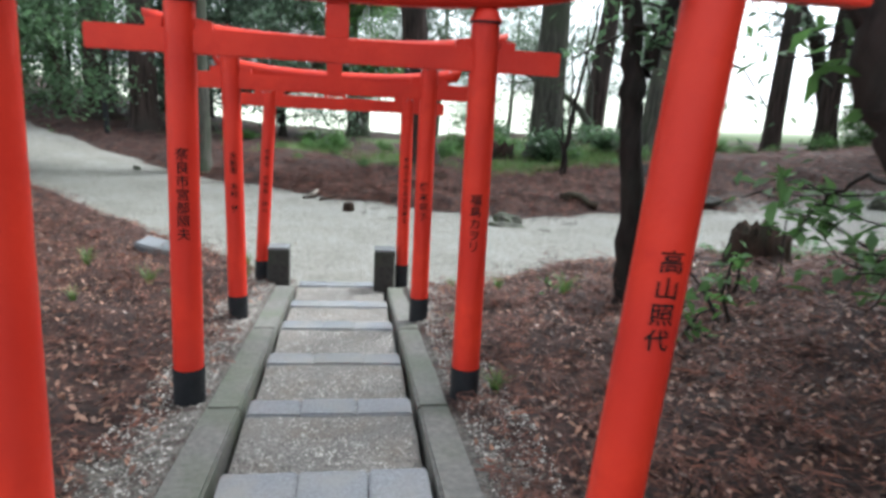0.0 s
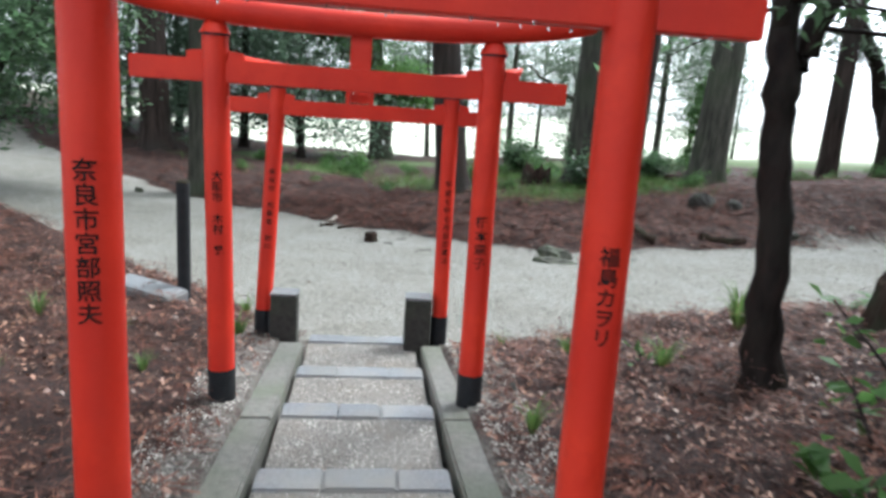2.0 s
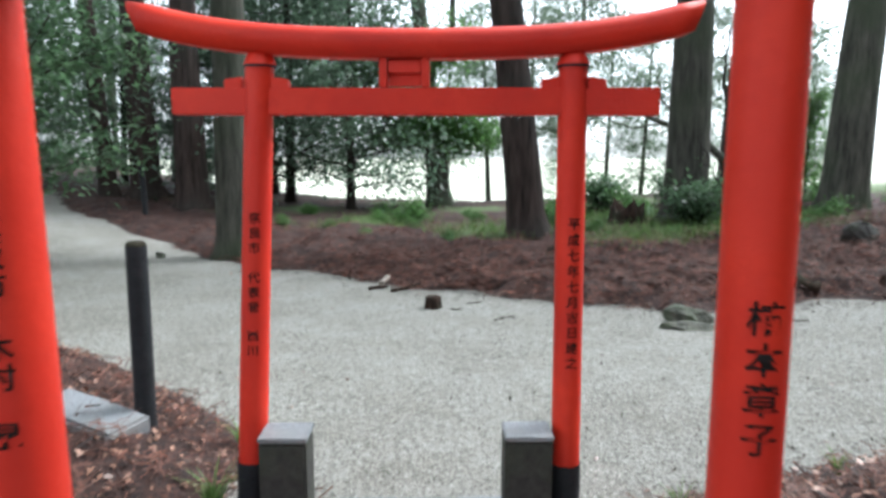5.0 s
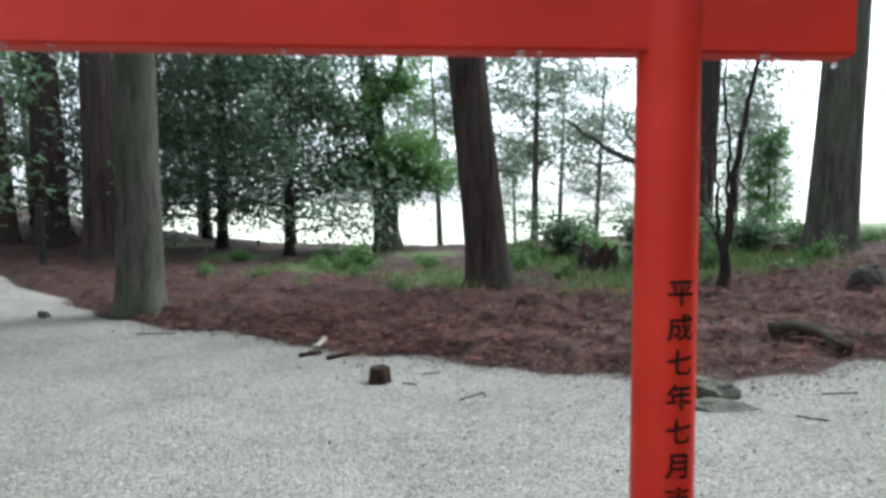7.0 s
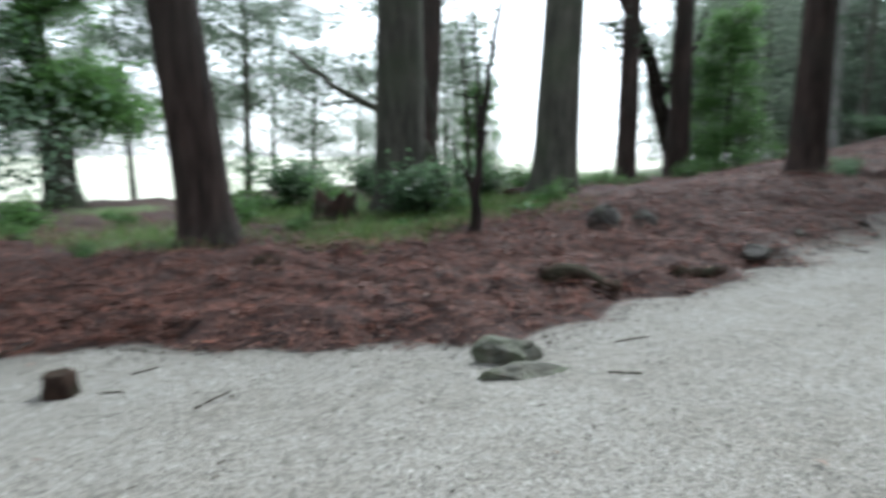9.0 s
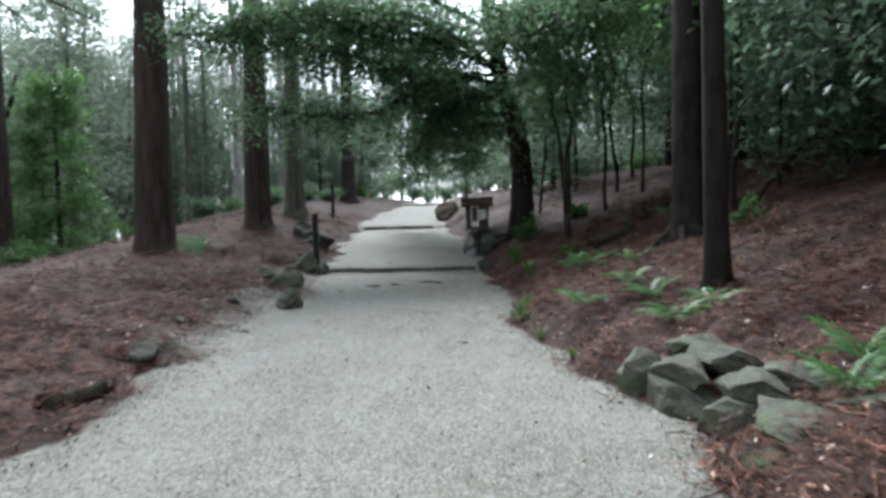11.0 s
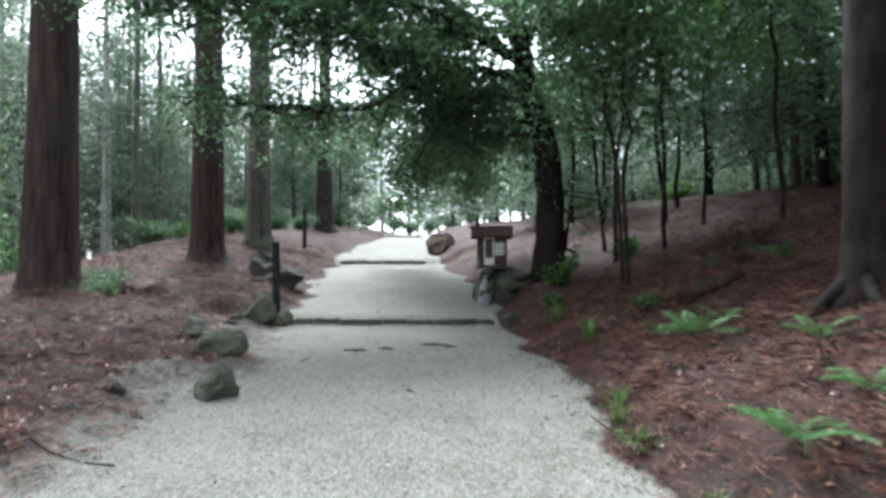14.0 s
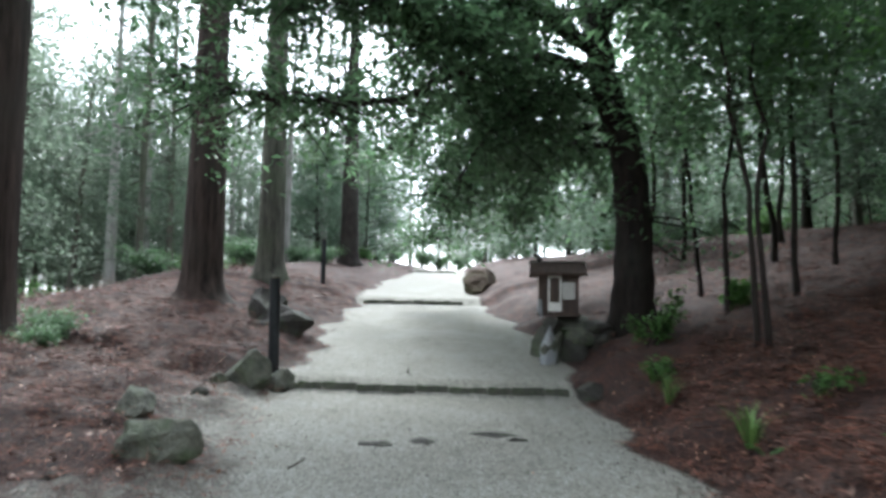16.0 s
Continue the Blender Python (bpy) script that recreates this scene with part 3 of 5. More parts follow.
def torii(y, xl, xr, foot, radius, beam, leans, left_words, right_words, strut_w=0.12, framed=False, text=(0.075, 0.075), text_top=(1.16, 1.05), step=(0.098, 0.098), face=(8, -8), nuki=2.0, rise=0.0, turn=0):
    """A small vermilion torii: two posts with black feet, a tie beam with wedges, a centre strut and a curved lintel."""
    cx, half = (xl + xr) / 2, (xr - xl) / 2
    t = thing("torii_gate", "small vermilion painted wooden torii gate with black post feet", "torii gate", (cx, y, foot), turn, "row of torii gates")
    for sgn, words, f, tt, size, gap, lean in ((-1, left_words, face[0], text_top[0], text[0], step[0], leans[0]), (1, right_words, face[1], text_top[1], text[1], step[1], leans[1])):
        x = sgn * half
        hs = np.array([0, 0.5, 1.0, 1.5, 2.0, 2.27 + rise])
        tops = np.array([2.262, 2.265, 2.268, 2.28, 2.32, 2.35, 2.37]) + rise
        v, f4 = tube(np.stack([np.full(6, x) + lean * hs, np.zeros(6), hs + np.where(hs == 0, -0.12, 0)], 1), np.full(6, radius) * (1 - 0.04 * hs), 24)
        post = hang("post", fast_mesh("post", v, f4, RED, True), t)
        v, f4 = tube(np.stack([x + lean * np.array([0, 0.265]), np.zeros(2), [-0.12, 0.265]], 1), np.array([radius + 0.004] * 2), 24)
        hang("black_foot", fast_mesh("black_foot", v, f4, BLACK, True), post, "black painted foot band")
        xt = x + lean * 2.27
        prof = np.array([radius * 1.0, radius * 1.05, radius * 1.05, radius * 0.98, radius * 0.75, radius * 0.45, 0.002])
        v, f4 = tube(np.stack([np.full(7, xt), np.zeros(7), tops], 1), prof, 24)
        hang("domed_top", fast_mesh("domed_top", v, f4, RED, True), post)
        v, f4 = tube(np.stack([np.full(2, xt), np.zeros(2), [2.253 + rise, 2.263 + rise]], 1), np.array([radius * 1.035] * 2), 24)
        hang("collar_groove", fast_mesh("collar_groove", v, f4, BLACK, True), post, "dark groove below the top")
        for s2 in (-1, 1):
            bm = block(0.085, 0.055, 0.05, (x + lean * nuki + s2 * (radius + 0.035), 0, nuki + 0.126), 0.004)
            for vv in bm.verts:
                if (vv.co.x - x - lean * nuki) * s2 > radius + 0.04:
                    vv.co.z -= 0.012
            part("wedge", bm, RED, t)
        lettering(words, size, gap, radius * 0.985, post, f, tt, x, lean)
    part("tie_beam", block(beam[1] - beam[0], 0.075, 0.125, ((beam[0] + beam[1]) / 2 - cx, 0, nuki), 0.006, 0.002, y, 3), RED, t)
    if framed:
        for sx in (-0.098, 0.098):
            part("strut_side", block(0.036, 0.09, 0.2, (sx, 0, nuki + 0.126), 0.004), RED, t)
        part("tablet", block(0.155, 0.03, 0.15, (0, 0.01, nuki + 0.135), 0.004), RED, t)
        part("tablet_rail", block(0.155, 0.07, 0.06, (0, 0, nuki + 0.19), 0.006), RED, t)
    else:
        part("strut", block(strut_w, 0.06, 0.24, (0, 0, nuki + 0.126), 0.004), RED, t)
    # rain drops hanging along the lower edges of the tie beam
    g = np.random.default_rng(int(y * 100))
    dv, df = [], []
    for k in range(26):
        dx, dr = g.uniform(beam[0], beam[1]) - cx, g.uniform(0.0035, 0.0055)
        dy = g.choice([-0.034, 0.034]) + g.normal(0, 0.002)
        v, f4 = tube([(dx, dy, nuki + 0.004), (dx, dy, nuki - 0.004), (dx, dy, nuki - 0.010), (dx, dy, nuki - 0.0135)], [0.002, dr * 0.8, dr, 0.001], 6)
        df.append(np.asarray(f4) + sum(len(q) for q in dv))
        dv.append(v)
    hang("water_drops", fast_mesh("water_drops", np.concatenate(dv), np.concatenate(df), WATER, True), t, "clear rain drops")["kind"] = "stuff"
    # the lintel: a rounded top on a flat soffit, both curving up to the ends
    n, m = 41, 14
    ends = (beam[1] - beam[0]) / 2 + 0.13
    xs = np.linspace(-ends, ends, n)
    verts = []
    for x in xs:
        u = (x / ends) ** 2
        lift = 0.115 * u * (0.4 + 0.6 * u)
        tall = 0.14 + 0.012 * u
        for k in range(m):
            a = math.pi * k / (m - 1)
            yy = -math.cos(a) * 0.085
            zz = math.sin(a) ** 0.6 * tall * 0.62 + 0.05 if 0 < k < m - 1 else 0.0
            verts.append((x + (beam[0] + beam[1]) / 2 - cx + (0.05 * zz / 0.14) * (1 if x == xs[-1] else -1 if x == xs[0] else 0), yy * (1.0 if zz else 0.8), nuki + 0.31 + rise + lift + zz))
    faces = [(i * m + k, (i + 1) * m + k, (i + 1) * m + k + 1, i * m + k + 1) for i in range(n - 1) for k in range(m - 1)]
    faces += [(i * m + m - 1, (i + 1) * m + m - 1, (i + 1) * m, i * m) for i in range(n - 1)]
    bm = bmesh.new()
    bv = [bm.verts.new(v) for v in verts]
    for f in faces:
        bm.faces.new([bv[i] for i in f])
    bm.faces.new(bv[:m])
    bm.faces.new(bv[-m:])
    part("lintel", bm, RED, t, "", False)
    for p in t.children:
        if p.name.startswith("lintel"):
            for poly in p.data.polygons:
                poly.use_smooth = abs(poly.normal.z) > 0.05 and len(poly.vertices) == 4
    return t


torii(1.7, -0.89, 0.81, -0.24, 0.086, (-1.45, 1.35), (0.02, 0.056), "", "高山照代", text=(0.07, 0.07), step=(0.075, 0.076), text_top=(1.3, 1.30))
torii(3.65, -0.905, 0.725, -0.43, 0.085, (-1.335, 1.12), (0.012, -0.012), "奈良市宮部照夫", "福島カヲリ", text=(0.07, 0.068), text_top=(1.49, 1.30), step=(0.0717, 0.0675))
torii(5.58, -0.945, 0.635, -0.64, 0.08, (-1.435, 1.075), (-0.012, -0.006), "大阪市 木村 晃", "楠本章子", text=(0.062, 0.078), text_top=(1.47, 1.27), step=(0.063, 0.087))
torii(7.36, -0.995, 0.612, -0.83, 0.073, (-1.285, 0.995), (0.055, -0.008), "奈良市 代表者 西川", "平成七年七月吉日建之", framed=True, rise=-0.05, turn=-2.0, face=(8, 6), text=(0.058, 0.061), text_top=(1.50, 1.475), step=(0.072, 0.0755), nuki=1.985)


# ---- trees ----
CEDAR = "tall cedar with reddish-brown bark and a flared foot"
big = dict(height=15, limbs=11, first=0.45, reach=3.0, leaf=NEEDLE, leaf_size=0.16, per_twig=11, twigs=7, spread=0.35, slim=0.3, droop=0.6)


def cedar(x, y, r, seed, bark=None, lean=(0, 0), label=CEDAR, **more):
    return tree("cedar_tree", label, (x, y), radius=r, bark=bark or BARK, lean=lean, seed=seed, **{**big, **more})


cedar(-3.65, 16.2, 0.34, 11, GREYBARK, (0.0, 0), "tall tree with grey-green mossy bark at the path's edge", flare=1.25)
cedar(1.84, 16.85, 0.37, 12, None, (-0.11, 0), flare=1.65)
cedar(-6.4, 21.8, 0.42, 13, None, (-0.01, 0))
cedar(-8.4, 23.7, 0.42, 14, None, (-0.02, 0))
cedar(-9.6, 23.9, 0.26, 15, None, (-0.06, 0))
cedar(5.3, 17.9, 0.45, 16, GREYBARK, (0.0, 0), "thick grey-barked tree rising from low shrubs", flare=1.3)
cedar(8.2, 17.2, 0.43, 17, GREYBARK, (0.05, 0), "thick grey-barked tree leaning slightly", flare=1.25)
cedar(8.4, 22.7, 0.38, 18, None, (0.05, 0))
cedar(14.5, 21.4, 0.32, 20)
cedar(16.0, 20.8, 0.34, 21)
cedar(14.8, 16.2, 0.41, 22)
cedar(19.2, 15.5, 0.37, 23, flare=1.9)
cedar(23.3, 15.7, 0.34, 24, GREYBARK)
cedar(34.8, 16.4, 0.4, 25, DARKBARK)
cedar(10.95, 6.0, 0.225, 26, DARKBARK, (-0.02, 0), "dark wet cedar with spreading roots on the slope", flare=1.7, first=0.42, per_twig=26, reach=4.0)
cedar(7.85, 6.6, 0.12, 27, DARKBARK, (-0.03, 0.02), "slim dark tree on the fern slope", flare=1.3, first=0.45, per_twig=20)

# out-of-view trees, added so their crowns darken the slope and the fork
wide = dict(height=13, first=0.42, reach=5.2, limbs=18, per_twig=18, leaf_size=0.2, twigs=9, spread=0.5, leaf=LEAF, slim=0.45)
cedar(6.8, 3.4, 0.3, 28, DARKBARK, (0.02, 0.05), "unseen broad evergreen added to shade the slope", **{**wide, "per_twig": 15})
cedar(-5.3, 6.2, 0.3, 29, DARKBARK, (0.05, 0.07), "unseen broad evergreen added to shade the fork", **wide)
cedar(-7.4, 9.8, 0.32, 30, DARKBARK, (0.05, 0.03), "unseen broad evergreen added to shade the fork", **wide)


# ---- trees of their own shape ----
def shaped_tree(name, label, at, lines, bark, leaf, per, spread, leaf_size, seed, twig_len=0.7, twigs=5, group="forest trees", slim=0.45, droop=0.3, sag=0.08, sides=12):
    """A tree given as trunk and limbs: lines of points (x, y, z) round its foot, each with start and end radius; the first is the trunk."""
    g = np.random.default_rng(seed)
    z0 = float(land(at[0], at[1])[0])
    t = thing(name, label, "tree", (at[0], at[1], z0 - 0.05), 0, group)
    tips = []
    for i, (pts, r0, r1, leafy) in enumerate(lines):
        p = np.array(pts, float)
        n = max(8, 4 * len(p))
        u = np.linspace(0, len(p) - 1, n)
        base = np.stack([np.interp(u, np.arange(len(p)), p[:, k]) for k in range(3)], 1)
        for _ in range(2):
            base[1:-1] = (base[:-2] + 2 * base[1:-1] + base[2:]) / 4
        base[1:-1] += g.normal(0, 0.025, (n - 2, 3))
        rad = np.linspace(r0, r1, n)
        if i == 0:
            rad = rad * (1 + 0.45 * np.exp(-np.clip(base[:, 2], 0, None) / 0.25))
        pieces = [tube(base, rad, sides if i == 0 else 7, 0.05 if i == 0 else 0, seed + i)]
        for k in range(int(leafy * twigs)):
            s = base[int(g.uniform(0.2, 1) * (n - 1))]
            tw = bent(s, (g.normal(), g.normal(), g.uniform(-0.3, 0.4)), twig_len * g.uniform(0.6, 1.5), 5, g, 0.35, sag)
            pieces.append(tube(tw, np.linspace(min(0.018, r1), 0.004, 6), 4))
            tips += list(tw[1:])
        hang("trunk" if i == 0 else "limb", fast_mesh("wood", *joined(pieces), bark, True), t)
    if tips:
        hang("crown", fast_mesh("crown", *leaves_at(tips, per, spread, leaf_size, g, droop, slim), leaf), t)
    return t


shaped_tree("forked_tree", "dark forked tree with smooth wet bark beside the stair", (2.5, 5.33),
            [([(0, 0, -0.4), (0, 0, 0.3), (-0.12, 0, 1.2), (-0.2, 0.02, 1.8), (-0.27, 0.02, 2.4), (-0.4, 0, 3.6), (-0.4, 0, 6)], 0.115, 0.06, 0),
             ([(-0.2, 0, 1.8), (-0.06, 0.02, 2.2), (0.12, 0.02, 2.7), (0.3, 0.1, 4.0), (0.5, 0.1, 6)], 0.085, 0.03, 3),
             ([(-0.24, 0, 2.1), (-0.4, -0.02, 2.6), (-0.5, 0, 3.5), (-0.7, 0, 5.5)], 0.06, 0.02, 3)],
            DARKBARK, LEAF, 10, 0.2, 0.1, 31, 0.9, 4)
shaped_tree("leaning_tree", "dark leaning trunk with large glossy leaves", (2.55, 1.74),
            [([(0.05, 0, -0.4), (-0.1, 0.1, 0.4), (-0.35, 0.3, 1.1), (-0.5, 0.45, 1.5), (-0.62, 0.55, 1.87), (-0.85, 0.7, 2.6), (-0.95, 0.8, 4), (-0.9, 0.9, 5.5)], 0.15, 0.11, 0),
             ([(-0.55, 0.45, 1.7), (-0.6, 0.8, 1.85), (-0.55, 1.1, 1.8)], 0.014, 0.005, 1),
             ([(-0.4, 0.4, 1.2), (-0.2, 0.9, 1.3), (-0.05, 1.4, 1.1), (0.05, 1.8, 0.9)], 0.014, 0.005, 3),
             ([(-0.3, 0.3, 0.9), (0.1, 1.0, 0.9), (0.3, 1.6, 0.7)], 0.012, 0.005, 3)],
            DARKBARK, LIGHTLEAF, 2, 0.07, 0.12, 32, 0.35, 4)
shaped_tree("leaning_tree", "crooked leaning tree at the wood's bright edge", (17.4, 22.0),
            [([(0, 0, -0.4), (-0.3, 0, 1.0), (-0.9, 0, 2.4), (-1.5, 0, 4.0), (-2.6, 0, 5.5), (-3.8, 0, 7.5)], 0.3, 0.16, 1),
             ([(-1.0, 0, 2.6), (-0.2, 0.1, 3.6), (0.5, 0, 4.0), (1.0, 0, 5.5)], 0.14, 0.05, 3),
             ([(-1.6, 0, 4.1), (-2.0, 0.2, 4.6), (-3.4, 0.2, 4.8)], 0.08, 0.03, 3)],
            DARKBARK, NEEDLE, 14, 0.3, 0.16, 33, 1.1, 5)
shaped_tree("ivy_clad_tree", "forked ivy-clad tree at the edge of the wood", (0.25, 25.4),
            [([(0, 0, -0.4), (-0.05, 0, 1.0), (-0.2, 0, 2.6), (-0.45, 0, 4.2), (-0.65, 0, 5.5), (-0.8, 0, 9)], 0.4, 0.2, 1),
             ([(-0.45, 0, 4.2), (0.1, 0, 4.7), (0.35, 0, 5.2), (0.4, 0, 7.5)], 0.17, 0.08, 3),
             ([(-0.3, 0, 3.6), (-0.9, 0, 3.9), (-1.7, 0, 4.3), (-2.4, 0, 5)], 0.13, 0.05, 3),
             ([(-0.3, 0, 3.0), (0.2, -0.2, 2.8), (0.7, -0.3, 2.6), (1.6, -0.3, 2.0)], 0.06, 0.03, 9),
             ([(-0.2, 0, 2.8), (-0.7, -0.2, 2.5), (-1.2, -0.3, 2.2)], 0.05, 0.03, 6)],
            GREYBARK, LIGHTLEAF, 34, 0.3, 0.14, 40, 0.9, 6)
# the broad evergreen whose limbs reach over the path
shaped_tree("overhanging_tree", "broad dark evergreen tree with limbs reaching over the path", (17.1, 8.15),
            [([(0, 0, -0.4), (0, 0, 0.6), (0.02, 0, 1.9), (-0.05, 0.15, 2.8), (-0.1, 0.5, 3.9), (-0.1, 0.7, 5.0), (-0.2, 0.8, 8)], 0.31, 0.14, 2),
             ([(-0.1, 0.45, 3.7), (-0.9, 1.2, 3.75), (-1.5, 2.3, 3.35), (-1.9, 3.3, 2.75), (-2.1, 4.6, 2.75), (-2.3, 5.8, 3.0)], 0.085, 0.02, 18),
             ([(-1.2, 1.8, 3.5), (-1.7, 2.6, 3.7), (-2.4, 3.6, 3.9), (-2.8, 5.0, 4.3)], 0.05, 0.015, 18),
             ([(-0.1, 0.5, 4.0), (-0.8, 1.6, 4.8), (-1.4, 3.0, 5.2), (-2.0, 4.8, 5.0), (-2.2, 6.2, 4.6)], 0.09, 0.02, 24),
             ([(-0.1, 0.5, 4.0), (-1.5, 2.5, 4.7), (-2.4, 5.0, 4.7), (-3.0, 7.4, 4.3)], 0.07, 0.02, 34),
             ([(-0.1, 0.7, 5.0), (-0.3, 2.6, 6.0), (-0.6, 4.6, 6.4), (-0.8, 6.8, 6.2)], 0.07, 0.02, 18),
             ([(-0.1, 0.6, 4.6), (0.8, 1.8, 5.2), (1.6, 3.0, 5.0), (2.2, 4.0, 4.2)], 0.08, 0.02, 12),
             ([(0, 0.2, 2.9), (1.4, 1.4, 3.4), (3.0, 2.4, 2.9), (4.6, 3.2, 2.2), (5.6, 3.6, 1.6)], 0.07, 0.02, 20),
             ([(0, 0.2, 2.7), (1.6, 0.9, 3.1), (3.2, 1.3, 2.7), (4.6, 1.7, 2.0)], 0.06, 0.02, 18),
             ([(-0.05, 0.3, 3.3), (-0.4, 1.2, 3.4), (-0.5, 2.0, 2.9), (-0.5, 2.5, 2.1)], 0.05, 0.015, 12),
             ([(0, 0.3, 3.4), (0.7, 1.6, 3.6), (1.6, 2.6, 3.0), (2.4, 3.2, 2.2)], 0.05, 0.015, 16),
             ([(0, 0.4, 4.0), (1.8, 2.0, 4.4), (3.4, 3.6, 4.0), (4.8, 4.8, 3.4)], 0.06, 0.015, 18),
             ([(-0.1, 0.5, 4.2), (-1.6, 0.2, 4.6), (-2.8, -0.2, 4.6), (-4.0, -0.6, 4.0)], 0.08, 0.02, 12),
             ([(-0.1, 0.6, 4.6), (-1.2, -1.0, 5.2), (-1.8, -2.4, 5.0), (-2.2, -3.6, 4.4)], 0.08, 0.02, 12),
             ([(-0.1, 0.7, 5.2), (0.9, -0.8, 5.6), (1.8, -2.2, 5.4)], 0.07, 0.02, 10)],
            DARKBARK, LEAF, 13, 0.23, 0.125, 34, 1.0, 4, sag=0.14)
# a sapling of bare wands on the bank
shaped_tree("bare_sapling", "bare many-stemmed sapling with a few small leaves", (4.96, 15.0),
            [([(0, 0, -0.2), (0.02, 0, 0.8), (0.12, 0, 1.6), (0.35, 0, 2.8), (0.5, 0, 4.0)], 0.075, 0.02, 0),
             ([(0.0, 0, 0.2), (-0.1, 0, 1.0), (-0.16, 0, 1.9), (-0.25, 0.05, 2.9)], 0.035, 0.012, 2),
             ([(0.05, 0, 1.3), (0.05, 0, 2.0), (-0.05, 0, 2.9), (-0.02, 0, 3.8)], 0.03, 0.01, 2),
             ([(0, 0, 0.7), (-0.35, 0, 1.2), (-0.55, 0.1, 1.7)], 0.018, 0.006, 1),
             ([(0.03, 0, 0.9), (0.3, 0.1, 1.6), (0.4, 0.1, 2.4)], 0.016, 0.006, 1)],
            DARKBARK, LEAF, 1, 0.06, 0.05, 41, 0.35, 3)
# a fallen, bleached limb on the far side of the bank
shaped_tree("fallen_limb", "leafless grey limb arching from a fallen trunk", (7.6, 20.5),
            [([(0.3, 0, -0.3), (0.1, 0, 0.5), (-0.4, 0, 1.2), (-1.3, 0, 1.8), (-2.4, 0, 2.2), (-3.4, 0, 2.9)], 0.17, 0.03, 0),
             ([(-1.3, 0, 1.8), (-1.9, 0.1, 2.5), (-2.1, 0.1, 3.2)], 0.04, 0.012, 0),
             ([(0, 0, 0.7), (-0.1, 0.1, 1.9), (-0.5, 0.1, 3.2), (-0.3, 0.1, 4.4)], 0.06, 0.02, 0),
             ([(-2.0, 0, 2.0), (-2.8, 0, 1.9), (-3.6, 0, 2.3)], 0.03, 0.01, 0)],
            GREYBARK, LEAF, 1, 0.1, 0.05, 42, 0.4, 1)

# ---- the wood around: a few kinds, each grown once and set out many times ----
def set_out(proto, spots, seed, grow=(0.85, 1.2)):
    g = random.Random(seed)
    for x, y in spots:
        k = g.uniform(*grow)
        c = copy_thing(proto, pose(x, y, float(land(x, y)[0]) - 0.06, g.uniform(-2.5, 2.5), g.uniform(-2.5, 2.5), g.uniform(0, 360)))
        c.scale = (k, k, k)


def spread_spots(n, box, keep, seed, apart=1.2):
    """Random spots in a box (x0, y0, x1, y1) that keep() allows, not too near one another."""
    g, out = random.Random(seed), []
    for _ in range(n * 30):
        x, y = g.uniform(box[0], box[2]), g.uniform(box[1], box[3])
        if keep(x, y) and all((x - a) ** 2 + (y - b) ** 2 > apart * apart for a, b in out):
            out.append((x, y))
        if len(out) == n:
            break
    return out


def north_gap(x, y):
    return y - float(np.interp(x, NORTH_X, NORTH_Y))


def south_gap(x, y):
    return float(np.interp(x, SOUTH_X, SOUTH_Y)) - y


